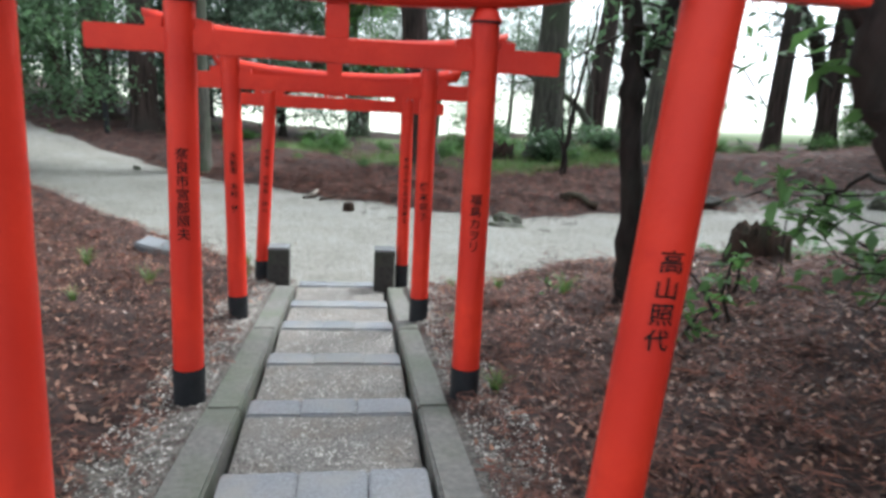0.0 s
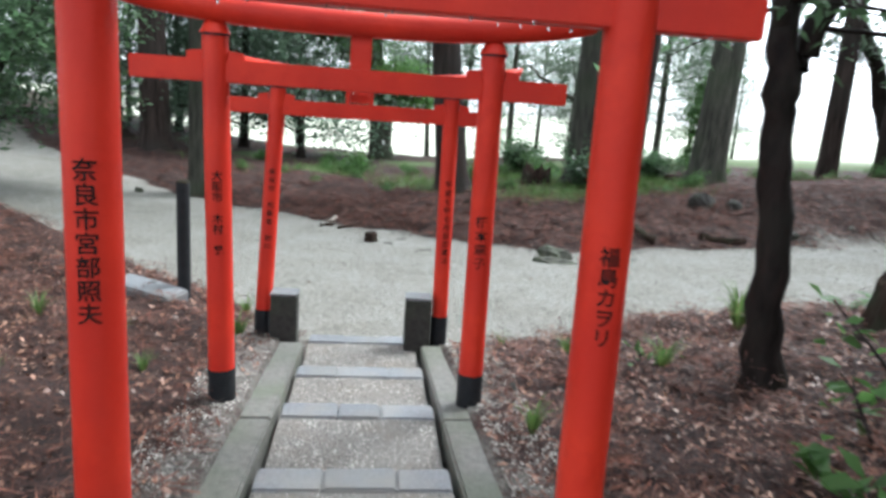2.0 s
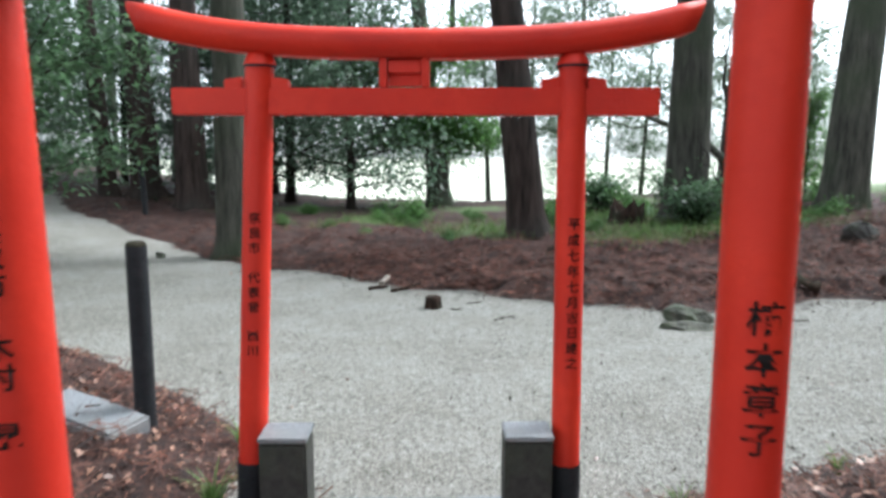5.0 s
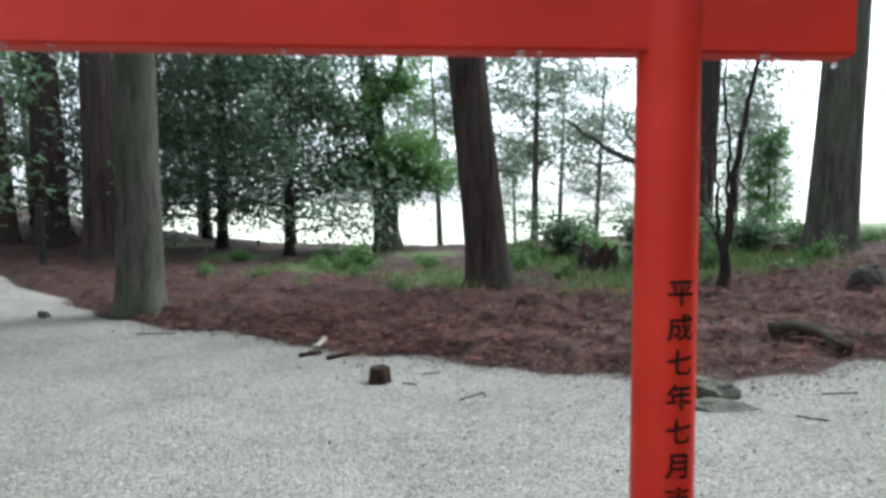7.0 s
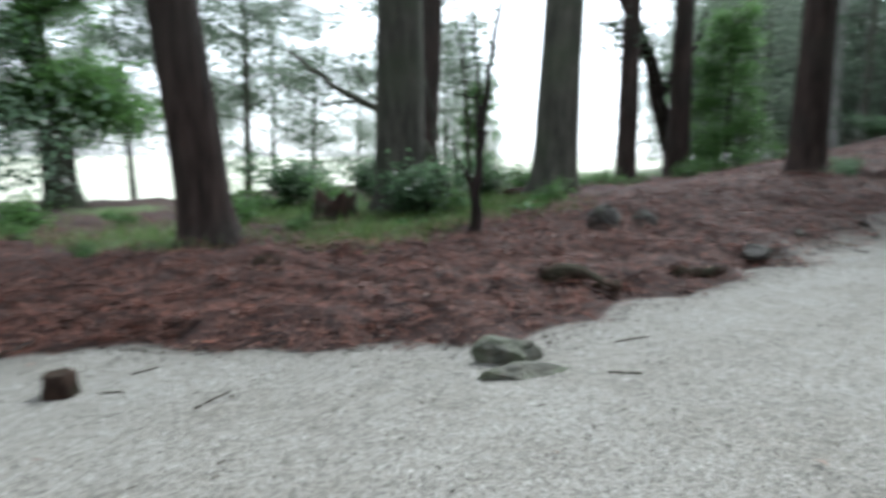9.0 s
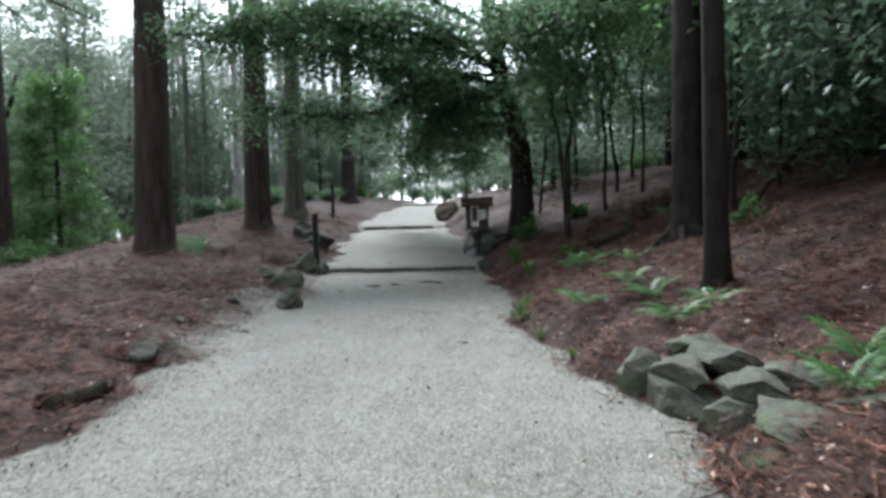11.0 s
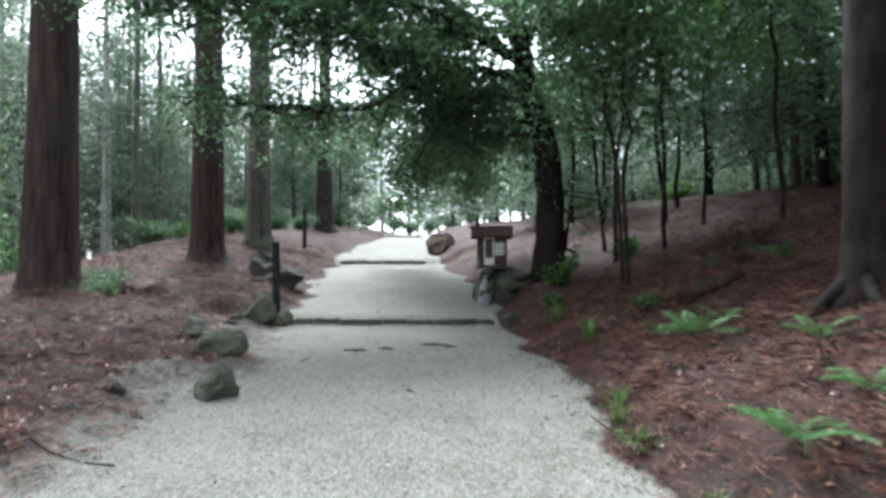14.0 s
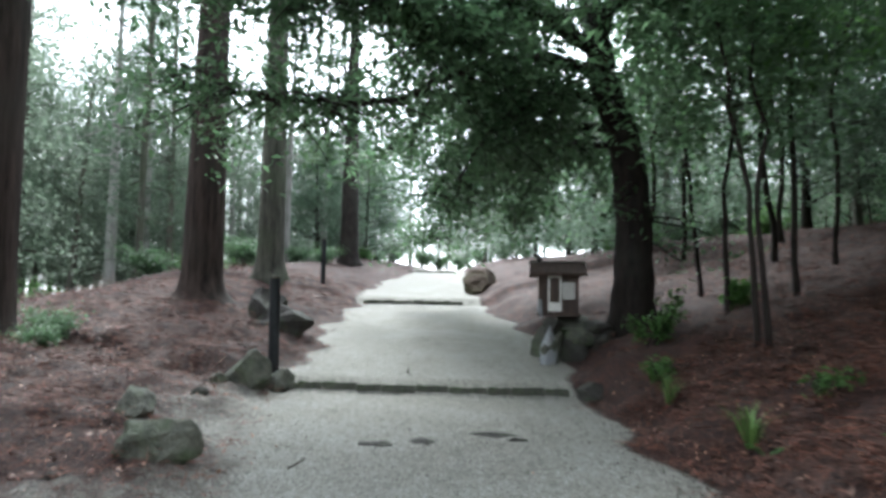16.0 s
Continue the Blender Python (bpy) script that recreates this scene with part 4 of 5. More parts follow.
def forest():
    # deep-wood cedars, their bark painted lighter to stand for mist
    pale = tree("wood_cedar", "straight cedar of the deep wood with haze-paled bark", (30.0, 24.0), 15, 0.2, HAZEBARK, NEEDLE, limbs=18, first=0.36, reach=2.2, leaf_size=0.2, per_twig=6, twigs=5, spread=0.3, seed=51, rise=0.0, sag=0.06, sides=10, slim=0.3)
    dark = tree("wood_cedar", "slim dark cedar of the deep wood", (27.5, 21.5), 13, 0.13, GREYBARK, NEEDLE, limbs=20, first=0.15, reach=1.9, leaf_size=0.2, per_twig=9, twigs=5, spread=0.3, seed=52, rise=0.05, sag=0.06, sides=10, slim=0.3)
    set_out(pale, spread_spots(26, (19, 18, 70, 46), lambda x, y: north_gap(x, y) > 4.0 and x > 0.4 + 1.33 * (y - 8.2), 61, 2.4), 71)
    set_out(dark, spread_spots(9, (24, 18, 62, 36), lambda x, y: north_gap(x, y) > 2.5 and x > 0.4 + 1.33 * (y - 8.2), 62, 2.4), 72)
    set_out(dark, spread_spots(8, (20, -22, 70, 9), lambda x, y: south_gap(x, y) > 4, 63, 3), 73)
    # these two rows, mostly unseen, are added to close in the light
    set_out(pale, spread_spots(9, (-30, -16, 40, -5), lambda x, y: True, 64, 5), 74)
    set_out(dark, [(-6, 3), (-8, 7), (-11, 10), (-14, 15), (-7, -3), (7.5, 1.0), (6.5, -3.5), (-17, 25), (-14, 34), (-10, 30), (-20, 30), (-16, 38)], 75)
    stem = tree("understorey_tree", "thin-stemmed young evergreen on the slope", (14.6, 7.3), 5.6, 0.036, DARKBARK, LEAF, limbs=16, first=0.42, reach=1.5, leaf_size=0.13, per_twig=9, twigs=5, spread=0.26, seed=53, flare=1.2, sides=8, bend=1.3, group="understorey trees")
    stem2 = tree("understorey_tree", "thin-stemmed young evergreen with fresh leaves", (16.2, 6.3), 6.5, 0.042, DARKBARK, LIGHTLEAF, limbs=16, first=0.5, reach=1.8, leaf_size=0.13, per_twig=8, twigs=5, spread=0.28, seed=54, flare=1.2, sides=8, bend=1.3, group="understorey trees")
    set_out(stem, [(14.73, 7.35), (16.4, 7.1), (17.8, 7.0), (19.0, 7.6)] + spread_spots(7, (15, -8, 34, 7.5), lambda x, y: south_gap(x, y) > 2.8, 65, 2.2), 76)
    set_out(stem2, [(20.0, 4.9), (17.5, 5.2), (13.2, 2.6), (11.5, 2.0), (10.2, 3.0)] + spread_spots(8, (9, -8, 34, 3), lambda x, y: south_gap(x, y) > 5.5, 66, 2.4), 77)
    ever = tree("evergreen_tree", "dense dark evergreen tree at the wood's edge", (-2.4, 23.6), 7.5, 0.13, DARKBARK, EVERLEAF, limbs=34, first=0.06, reach=2.8, leaf_size=0.17, per_twig=18, twigs=7, spread=0.42, seed=35, sides=10, sag=0.02)
    set_out(ever, [(-4.6, 25.6), (-6.0, 29.5)], 78, (1.1, 1.35))
    set_out(ever, [(22.8, 6.9), (27.5, 7.2), (33.0, 7.4), (41.0, 8.2), (48, 9.2)], 79, (0.55, 0.75))
    set_out(ever, [(46, 18.0), (57, 19.5), (50, 22), (66, 12), (41, 19.5)], 80, (0.8, 1.2))
    set_out(ever, [(13, -9), (17.5, -10), (22, -9), (27, -10.5), (33, -9), (39, -7), (45, -2), (49, 3)], 103, (1.0, 1.35))
    set_out(ever, [(-12.0, 22.0), (-15.5, 24.0), (-12.5, 13.0), (-17.0, 19.0), (-11.0, 28.0), (-7.6, 28.5), (-14.5, 28.5)], 81, (0.8, 1.1))
    fresh = tree("young_conifer", "slender light green young conifer", (18.0, 20.6), 5.2, 0.07, DARKBARK, LIGHTLEAF, limbs=40, first=0.05, reach=1.25, leaf_size=0.13, per_twig=18, twigs=5, spread=0.18, rise=-0.05, seed=38, sides=8)
    set_out(fresh, [(12.8, 26.5), (21.5, 25.0)], 82, (0.7, 1.0))
    # leaves painted paler here for the haze over the fields
    far = tree("field_edge_tree", "loose-crowned tree against the bright fields", (12.5, 30.0), 11, 0.16, GREYBARK, HAZELEAF, limbs=20, first=0.24, reach=4.0, leaf_size=0.22, per_twig=20, twigs=6, spread=0.45, seed=55, sides=10, sag=0.05)
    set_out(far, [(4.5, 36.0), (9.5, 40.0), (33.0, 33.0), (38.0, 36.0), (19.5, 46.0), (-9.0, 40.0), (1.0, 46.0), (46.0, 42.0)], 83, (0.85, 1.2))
    shrub = bush("undergrowth_shrub", "low glossy evergreen shrub in the litter", (6.0, 19.2), (0.7, 0.9), LEAF, 56, 9, 0.1, 14, 0.14)
    shrub2 = bush("undergrowth_shrub", "low fresh green shrub in the litter", (4.4, 18.6), (0.7, 0.7), LIGHTLEAF, 57, 9, 0.09, 12, 0.12)
    set_out(shrub, [(5.2, 16.9), (4.2, 20.6), (7.2, 18.2), (6.4, 21.5)] + spread_spots(14, (18, 17, 60, 34), lambda x, y: north_gap(x, y) > 2.2 and x > 0.4 + 1.33 * (y - 8.2), 67, 1.5), 84, (0.7, 1.4))
    set_out(shrub2, [(6.0, 17.0), (5.0, 19.6), (3.2, 20.4), (7.4, 16.4), (2.6, 18.6), (-0.6, 19.8), (9.0, 19.0)] + spread_spots(12, (11, -4, 32, 6.5), lambda x, y: south_gap(x, y) > 2.5, 68, 1.8) + spread_spots(16, (20, 17, 60, 30), lambda x, y: north_gap(x, y) > 3 and x > 0.4 + 1.33 * (y - 8.2), 69, 2), 85, (0.6, 1.2))
    crest = bush("evergreen_shrub", "tall dark evergreen shrub beyond the hill's crest", (14.0, -2.2), (1.9, 3.4), LEAF, 59, 15, 0.14, 34, 0.32)
    # same shrub in the leaf colour lightened for haze
    crest2 = bush("evergreen_shrub", "tall haze-paled shrub beyond the hill's crest", (16.5, -3.0), (1.9, 3.2), HAZELEAF, 60, 14, 0.13, 30, 0.32)
    set_out(crest, spread_spots(26, (7, -5.5, 44, -1.0), lambda x, y: True, 90, 1.9) + [(36, 4.5), (40, 5.0), (44, 6.0), (33, 1.0)], 91, (0.75, 1.25))
    set_out(crest2, spread_spots(20, (8, -8.0, 46, -2.0), lambda x, y: True, 101, 2.2) + [(38, 2.0), (43, 3.0)], 102, (0.8, 1.4))
    set_out(shrub2, spread_spots(34, (-4, 16.6, 8, 22.5), lambda x, y: True, 92, 0.7), 93, (0.25, 0.5))
    set_out(shrub2, spread_spots(16, (8.5, 18.2, 17, 23), lambda x, y: True, 107, 0.9), 108, (0.5, 0.9))
    set_out(shrub, [(15.3, 15.55), (14.7, 15.3)], 110, (0.4, 0.55))
    set_out(far, [(6.0, 31.0), (2.6, 34.0), (-3.5, 33.0)], 94, (0.8, 1.0))
    set_out(ever, [(8.6, 2.0), (12.2, 2.4), (5.8, 1.6), (14.2, 1.0), (10.2, 3.4), (6.8, 3.6)], 95, (0.75, 1.05))
    set_out(stem, [(9.5, 3.4), (7.4, 3.2), (12.6, 4.0), (6.4, 4.4), (13.4, 4.6), (10.4, 2.4)], 96, (0.8, 1.1))
    bush("evergreen_shrub", "large dark evergreen shrub overhanging the path", (-7.6, 13.4), (2.6, 5.5), LEAF, 39, 24, 0.15, 70, 0.34)
    set_out(ever, [(10.5, -4.5), (17.0, -5.5), (24.0, -6.5), (30.0, -5.0), (37.0, 2.0)], 86, (0.75, 1.0))
    # background trees whose leaf colour carries painted haze
    hazy = tree("field_edge_tree", "haze-paled tree deep in the wood", (24.0, 27.0), 9, 0.13, GREYBARK, HAZELEAF, limbs=24, first=0.12, reach=2.6, leaf_size=0.16, per_twig=15, twigs=6, spread=0.4, seed=58, sides=8, sag=0.03)
    set_out(hazy, spread_spots(30, (19, 21, 62, 46), lambda x, y: north_gap(x, y) > 6 and x > 0.4 + 1.33 * (y - 8.2), 70, 2.4), 87, (0.95, 1.5))
    set_out(hazy, [(11.0, 0.0), (13.5, -3.0), (16.0, 1.5), (18.5, -2.5), (20.5, 2.0), (23.0, 0.5), (25.5, -2.5), (28.0, 2.0), (31.0, -2.0), (34.0, 2.5), (9.0, -5.0), (14.5, -6.5), (21.0, -6.0)], 89, (0.7, 1.0))
    set_out(hazy, [(66 + 3.0 * (i % 5), 6 + 2.4 * i) for i in range(10)], 97, (1.0, 1.4))
    set_out(hazy, [(10.5, 37.0), (14.5, 41.0), (19.0, 38.0), (8.0, 44.0), (23.5, 43.0), (16.5, 35.0)], 104, (0.7, 1.0))
    set_out(hazy, [(44 + 2.6 * i, 42 + 3.0 * (i % 3)) for i in range(9)], 98, (1.2, 1.6))
    set_out(shrub, [(58 + 2.2 * (i % 3), 8 + 1.7 * i) for i in range(9)], 99, (1.2, 2.0))
    set_out(hazy, [(52, 11.0), (55, 20.5), (60, 15.0)], 88, (0.8, 1.1))
    set_out(hazy, [(44, 27), (33, 30), (52, 25), (38, 36)], 109, (1.4, 1.7))
    set_out(ever, [(18.2, 2.6), (22.8, 3.2), (14.4, -0.6)], 105, (0.8, 1.0))
    set_out(stem2, [(12.2, 4.9), (13.6, 3.4), (15.6, 4.6), (18.6, 5.6), (21.0, 6.4)], 106, (1.0, 1.3))


forest()

# ---- rocks, walls and steps ----
def boulder(label, at, size, seed, turn=0, mat=None, group="rocks beside the path", name="rock", sink=0.03, rough=0.32):
    z = float(land(at[0], at[1])[0])
    ob = new(name, rock_mesh(*size, seed, mat or MOSSROCK, rough))
    ob.matrix_basis = pose(at[0], at[1], z - sink, 0, 0, turn)
    return tagged(ob, label, "rock", group)


boulder("angular mossy grey boulder at the gravel's edge", (10.7, 11.92), (0.54, 0.42, 0.42), 1, 20, rough=0.45)
boulder("mossy leaning boulder in the sandy verge", (11.85, 12.38), (0.7, 0.34, 0.34), 2, 115, rough=0.45)
boulder("small pale lichen-covered rock in the litter", (12.9, 13.05), (0.6, 0.4, 0.26), 3, 10)
boulder("small grey rock half buried in needles", (13.4, 13.3), (0.3, 0.25, 0.15), 4, 50)
boulder("pale green boulder at the foot of a black post", (15.12, 13.0), (0.56, 0.44, 0.48), 5, 100, rough=0.42)
boulder("low mossy rock beside a larger boulder", (15.3, 12.66), (0.46, 0.36, 0.28), 6, 20)
boulder("dark craggy rock at the path's bend", (17.75, 13.35), (1.5, 0.95, 0.5), 7, 75, DARKSTONE, rough=0.5)
boulder("dark craggy rock at the path's bend", (18.2, 13.9), (0.9, 0.7, 0.62), 8, 10, DARKSTONE, rough=0.5)
boulder("dark blocky rock beneath the cedar", (19.6, 14.2), (0.8, 0.7, 0.4), 9, 40, DARKSTONE)
boulder("grey-black wet rock in the needles", (7.35, 12.35), (0.7, 0.35, 0.2), 10, 15, DARKSTONE)
boulder("tawny earth-covered mound where the path narrows", (24.9, 10.6), (1.9, 1.5, 0.9), 11, 20, EARTH)
boulder("mossy rock bedded in the bank's foot", (2.85, 11.27), (0.68, 0.4, 0.27), 12, 165)
boulder("flat mossy stone spilling onto the gravel", (2.75, 11.0), (0.8, 0.26, 0.13), 13, 172)
boulder("dark rock among needles on the bank", (6.7, 14.2), (0.74, 0.5, 0.38), 15, 0, DARKSTONE)
boulder("dark rock among needles on the bank", (7.2, 14.0), (0.5, 0.38, 0.28), 16, 60, DARKSTONE)
boulder("dark earthy stone at the path's shoulder", (15.2, 9.05), (0.6, 0.4, 0.26), 17, 20, DARKSTONE)
slab_mesh = bpy.data.meshes.new("stone_slab")
slab_form = block(0.78, 0.3, 0.14, (0, 0, 0), 0.02, 0.014, 18, 3)
slab_form.to_mesh(slab_mesh)
slab_form.free()
slab_mesh.materials.append(STONE)
slab = new("stone_slab", slab_mesh)
slab.matrix_basis = pose(-2.25, 8.25, float(land(-2.25, 8.25)[0]) - 0.05, 6, 4, -28)
tagged(slab, "pale flat stone lying on leaf litter", "stone", "rocks beside the path")
for i, (x, y, sx, sy) in enumerate([(13.05, 11.06, 0.34, 0.2), (13.18, 10.68, 0.26, 0.17), (13.5, 10.1, 0.5, 0.2), (13.35, 9.9, 0.3, 0.14)]):
    boulder("flat dark stone set flush in the gravel", (x, y), (sy, sx, 0.05), 20 + i, 0, DARKSTONE, "flush stones in the gravel", "paving_stone", 0.016, 0.12)
for x, y, s, seed in [(9.9, 12.25, 0.12, 31), (10.2, 12.6, 0.16, 32), (9.2, 12.4, 0.1, 33), (12.3, 12.5, 0.14, 34), (8.8, 12.7, 0.18, 35), (13.9, 13.0, 0.16, 36), (15.0, 13.3, 0.2, 37), (11.2, 12.6, 0.15, 38), (-4.9, 15.9, 0.2, 39), (1.0, 5.9, 0.12, 40), (0.95, 6.3, 0.1, 41)]:
    boulder("small loose stone on bare soil", (x, y), (s * 1.5, s, s * 0.7), seed, seed * 37, MOSSROCK if seed % 2 else DARKSTONE, "loose stones")


def stone_step(x, y0, y1, seed):
    """A low step across the path: a row of rough stones."""
    g = random.Random(seed)
    z = float(np.interp(x - 0.2, ROAD_X, ROAD_Z))
    t = thing("stone_step", "low step edged with a row of rough stones", "step", (x, 0, z), 0, "path steps", "structure")
    y, k = y0, 0
    meshes = []
    for i in range(5):
        bm = block(0.15, 1.0, 0.105, (0, 0, 0), 0.03, 0.022, seed * 9 + i, 3)
        me = bpy.data.meshes.new("edge_stone")
        bm.to_mesh(me)
        bm.free()
        me.materials.append(MOSSROCK)
        meshes.append(me)
    while y < y1:
        w = g.uniform(0.2, 0.5)
        ob = hang("edge_stone", meshes[k % 5], t)
        ob.matrix_basis = pose(g.uniform(-0.02, 0.02), y + w / 2, 0.0, 0, 0, g.uniform(-4, 4)) @ Matrix.Diagonal((1, w, g.uniform(0.85, 1.1), 1))
        y, k = y + w, k + 1


stone_step(15.32, 9.25, 12.55, 3)
stone_step(23.07, 10.9, 13.2, 4)
stone_step(39.1, 12.2, 14.2, 5)


def dry_wall():
    """The mossy dry-stone wall at the slope's foot."""
    t = thing("dry_stone_wall", "low dry wall of large mossy green-grey stones", "stone wall", (5.75, 7.42, float(land(5.75, 7.42)[0]) - 0.06), 12)
    for i, (x, y, z, sx, sy, sz, r) in enumerate([(0.66, 0.04, -0.03, 0.42, 0.5, 0.5, 12), (0.2, 0.05, -0.04, 0.8, 0.5, 0.32, 0), (0.2, 0.02, 0.22, 0.82, 0.42, 0.22, -4), (-0.5, 0.03, -0.05, 0.8, 0.5, 0.34, 6), (-0.45, -0.02, 0.24, 0.72, 0.4, 0.2, 4),
                                                   (-1.15, 0.05, -0.05, 0.76, 0.5, 0.3, -6), (-1.05, 0.0, 0.2, 0.8, 0.44, 0.2, 3), (0.1, -0.28, 0.32, 0.7, 0.4, 0.2, 8), (-0.6, -0.3, 0.34, 0.75, 0.4, 0.18, -10), (0.6, -0.33, 0.3, 0.5, 0.36, 0.24, 20), (-1.3, -0.25, 0.3, 0.6, 0.4, 0.2, 5), (-1.75, 0.02, -0.05, 0.6, 0.5, 0.34, 0)]):
        ob = hang("wall_stone", rock_mesh(sx * 1.16, sy * 1.12, sz * 1.05, 80 + i, MOSSROCK, 0.34), t)
        ob.matrix_basis = pose(x, y, z, 0, 0, r)


dry_wall()


def wooden_shrine():
    """The little shrine on its heap of stones."""
    z = float(land(16.95, 9.2)[0])
    base = thing("rock_heap", "heap of mossy stones carrying a small shrine", "rocks", (16.95, 9.1, z - 0.05), 0)
    for i, (x, y, zz, sx, sy, sz, r) in enumerate([(-0.3, 0.25, 0, 0.34, 0.36, 0.5, 10), (-0.3, -0.1, 0, 0.4, 0.4, 0.36, 30), (-0.25, -0.45, 0, 0.4, 0.4, 0.34, 0), (0.15, 0.3, 0, 0.4, 0.3, 0.5, 60), (0.2, -0.1, 0, 0.5, 0.6, 0.5, 20), (0.2, -0.5, 0, 0.5, 0.4, 0.5, 0),
                                                    (-0.28, -0.15, 0.3, 0.36, 0.46, 0.24, 0), (-0.24, -0.5, 0.28, 0.36, 0.36, 0.22, 20), (-0.28, 0.22, 0.42, 0.34, 0.34, 0.2, 0), (0.05, 0.0, 0.42, 0.6, 0.7, 0.24, 0), (-0.2, -0.4, 0.45, 0.4, 0.4, 0.18, 5)]):
        ob = hang("base_stone", rock_mesh(sx * 1.2, sy * 1.2, sz * 1.12, 100 + i, DARKSTONE if i % 3 else MOSSROCK, 0.25), base)
        ob.matrix_basis = pose(x, y, zz, 0, 0, r)
    ob = hang("pale_slab", rock_mesh(0.16, 0.3, 0.66, 120, STONE, 0.2), base, "pale upright stone slab")
    ob.matrix_basis = pose(-0.42, 0.32, -0.02, 4, 0, 10)
    top = z + 0.6
    t = thing("wayside_shrine", "small dark weathered wooden shrine with white-framed door", "shrine", (16.95, 9.24, top), 0)
    t.scale = (0.85, 0.8, 0.95)
    part("body", block(0.56, 0.64, 0.6, (0, 0, 0), 0.01, 0.003, 3, 2), BROWNWOOD, t)
    part("plinth", block(0.64, 0.74, 0.05, (0, 0, -0.01), 0.008), BROWNWOOD, t)
    for s in (-1, 1):
        bm = block(0.46, 0.95, 0.045, (0, 0, 0), 0.01, 0.006, s, 3)
        bmesh.ops.transform(bm, matrix=pose(s * 0.215, 0, 0.66, 0, s * 24, 0), verts=bm.verts)
        part("roof_slope", bm, BROWNWOOD, t, "dark weathered board roof slope")
    part("ridge", block(0.11, 1.0, 0.08, (0, 0, 0.73), 0.02), DARKSTONE, t)
    knob = rock_mesh(0.14, 0.14, 0.13, 5, DARKSTONE, 0.1, 2)
    hang("ridge_knob", knob, t).matrix_basis = pose(0, 0.32, 0.8)
    for y, w, z0, h in ((0.17, 0.03, 0.06, 0.52), (-0.03, 0.03, 0.06, 0.52)):
        part("door_frame", block(0.03, w, h, (-0.29, y, z0), 0.004), WHITEPAINT, t, "flaked white frame")
    for z0 in (0.06, 0.16, 0.55):
        part("door_rail", block(0.03, 0.19, 0.03, (-0.29, 0.07, z0), 0.004), WHITEPAINT, t, "flaked white rail")
    part("door_panel", block(0.02, 0.17, 0.1, (-0.287, 0.07, 0.075), 0.004), WHITEPAINT, t)
    grille = part("window_frame", block(0.02, 0.2, 0.24, (-0.284, -0.17, 0.24), 0.004), WHITEPAINT, t, "pale lattice window")
    for k in range(4):
        part("lattice_bar", block(0.012, 0.012, 0.22, (-0.3, -0.24 + k * 0.045, 0.25), 0.002), BROWNWOOD, grille)
    for y in (-0.31, 0.31):
        part("corner_post", block(0.06, 0.06, 0.62, (-0.27, y, 0.02), 0.006), BROWNWOOD, t)
    ob = new("stone_figure", rock_mesh(0.12, 0.1, 0.3, 9, STONE, 0.2, 2))
    ob.matrix_basis = pose(16.62, 9.5, z + 0.6, 0, 0, 20)
    tagged(ob, "small worn pale stone figure beside the shrine", "figure")


wooden_shrine()

# ---- black posts, logs, stumps, sticks ----
for x, y, lean in ((-1.92, 8.3, 0.3), (-7.0, 20.25, -1.5), (15.6, 12.85, -3.0), (24.2, 14.6, 0.5)):
    z = float(land(x, y)[0])
    t = thing("marker_post", "round black-stained wooden marker post", "post", (x, y, z), 0, "black posts along the path")
    t.matrix_basis = pose(x, y, z, 0, lean, 0)
    v, f = tube([(0, 0, -0.2), (0, 0, 0.5), (0, 0, 1.17)], [0.066, 0.066, 0.064], 16)
    hang("shaft", fast_mesh("shaft", v, f, BLACK, True), t)
    v, f = tube([(0, 0, 1.165), (0, 0, 1.185), (0, 0, 1.2), (0, 0, 1.203)], [0.064, 0.062, 0.045, 0.002], 16)
    hang("cap", fast_mesh("cap", v, f, DEADWOOD, True), t, "weathered end grain")


def log(label, a, b, r, seed, mat=None, name="fallen_log"):
    g = np.random.default_rng(seed)
    p = np.linspace(a, b, 9) + np.concatenate([[[0, 0, 0]], g.normal(0, max(r * 0.2, 0.006), (7, 3)) * [1, 1, 0.3], [[0, 0, 0]]])
    lift = np.array([float(land(q[0], q[1])[0]) for q in p])
    p = np.column_stack([p[:, :2], p[:, 2] + lift + r * 0.75])
    v, f = tube(np.vstack([p[:1], p, p[-1:]]) - p[0], np.concatenate([[0.002], np.linspace(r, r * 0.8, 9) * g.uniform(0.75, 1.2, 9), [0.002]]), 12, 0.25, seed)
    ob = new(name, fast_mesh(name, v, f, mat or DEADWOOD))
    ob.location = p[0]
    return tagged(ob, label, "log", "dead wood")


log("rotten dark log lying in cedar needles", (4.2, 12.62, 0), (4.8, 12.14, 0), 0.095, 1)
log("dark rotting log on the bank's crest", (7.3, 17.4, 0), (8.9, 18.2, 0), 0.12, 2)
log("mossy rotten log across the fern slope", (12.55, 7.15, 0), (12.95, 6.35, 0), 0.1, 3)
log("dark buried log at the gravel's edge", (5.6, 12.15, 0), (6.4, 12.1, 0), 0.07, 4)
log("dark fallen branch on the slope", (11.5, 5.0, 0), (13.0, 3.0, 0.8), 0.06, 5)
log("broken weathered branch piece on the gravel", (-0.62, 13.3, 0), (-0.2, 13.65, 0.02), 0.026, 6, DEADWOOD, "broken_branch")
log("broken dark branch piece on the gravel", (-0.95, 13.45, 0), (-0.72, 13.6, 0), 0.03, 7, None, "broken_branch")
log("split tawny wood chunk at the litter's edge", (-0.8, 13.75, 0), (-0.7, 14.0, 0.03), 0.05, 8, PALEWOOD, "wood_chunk")
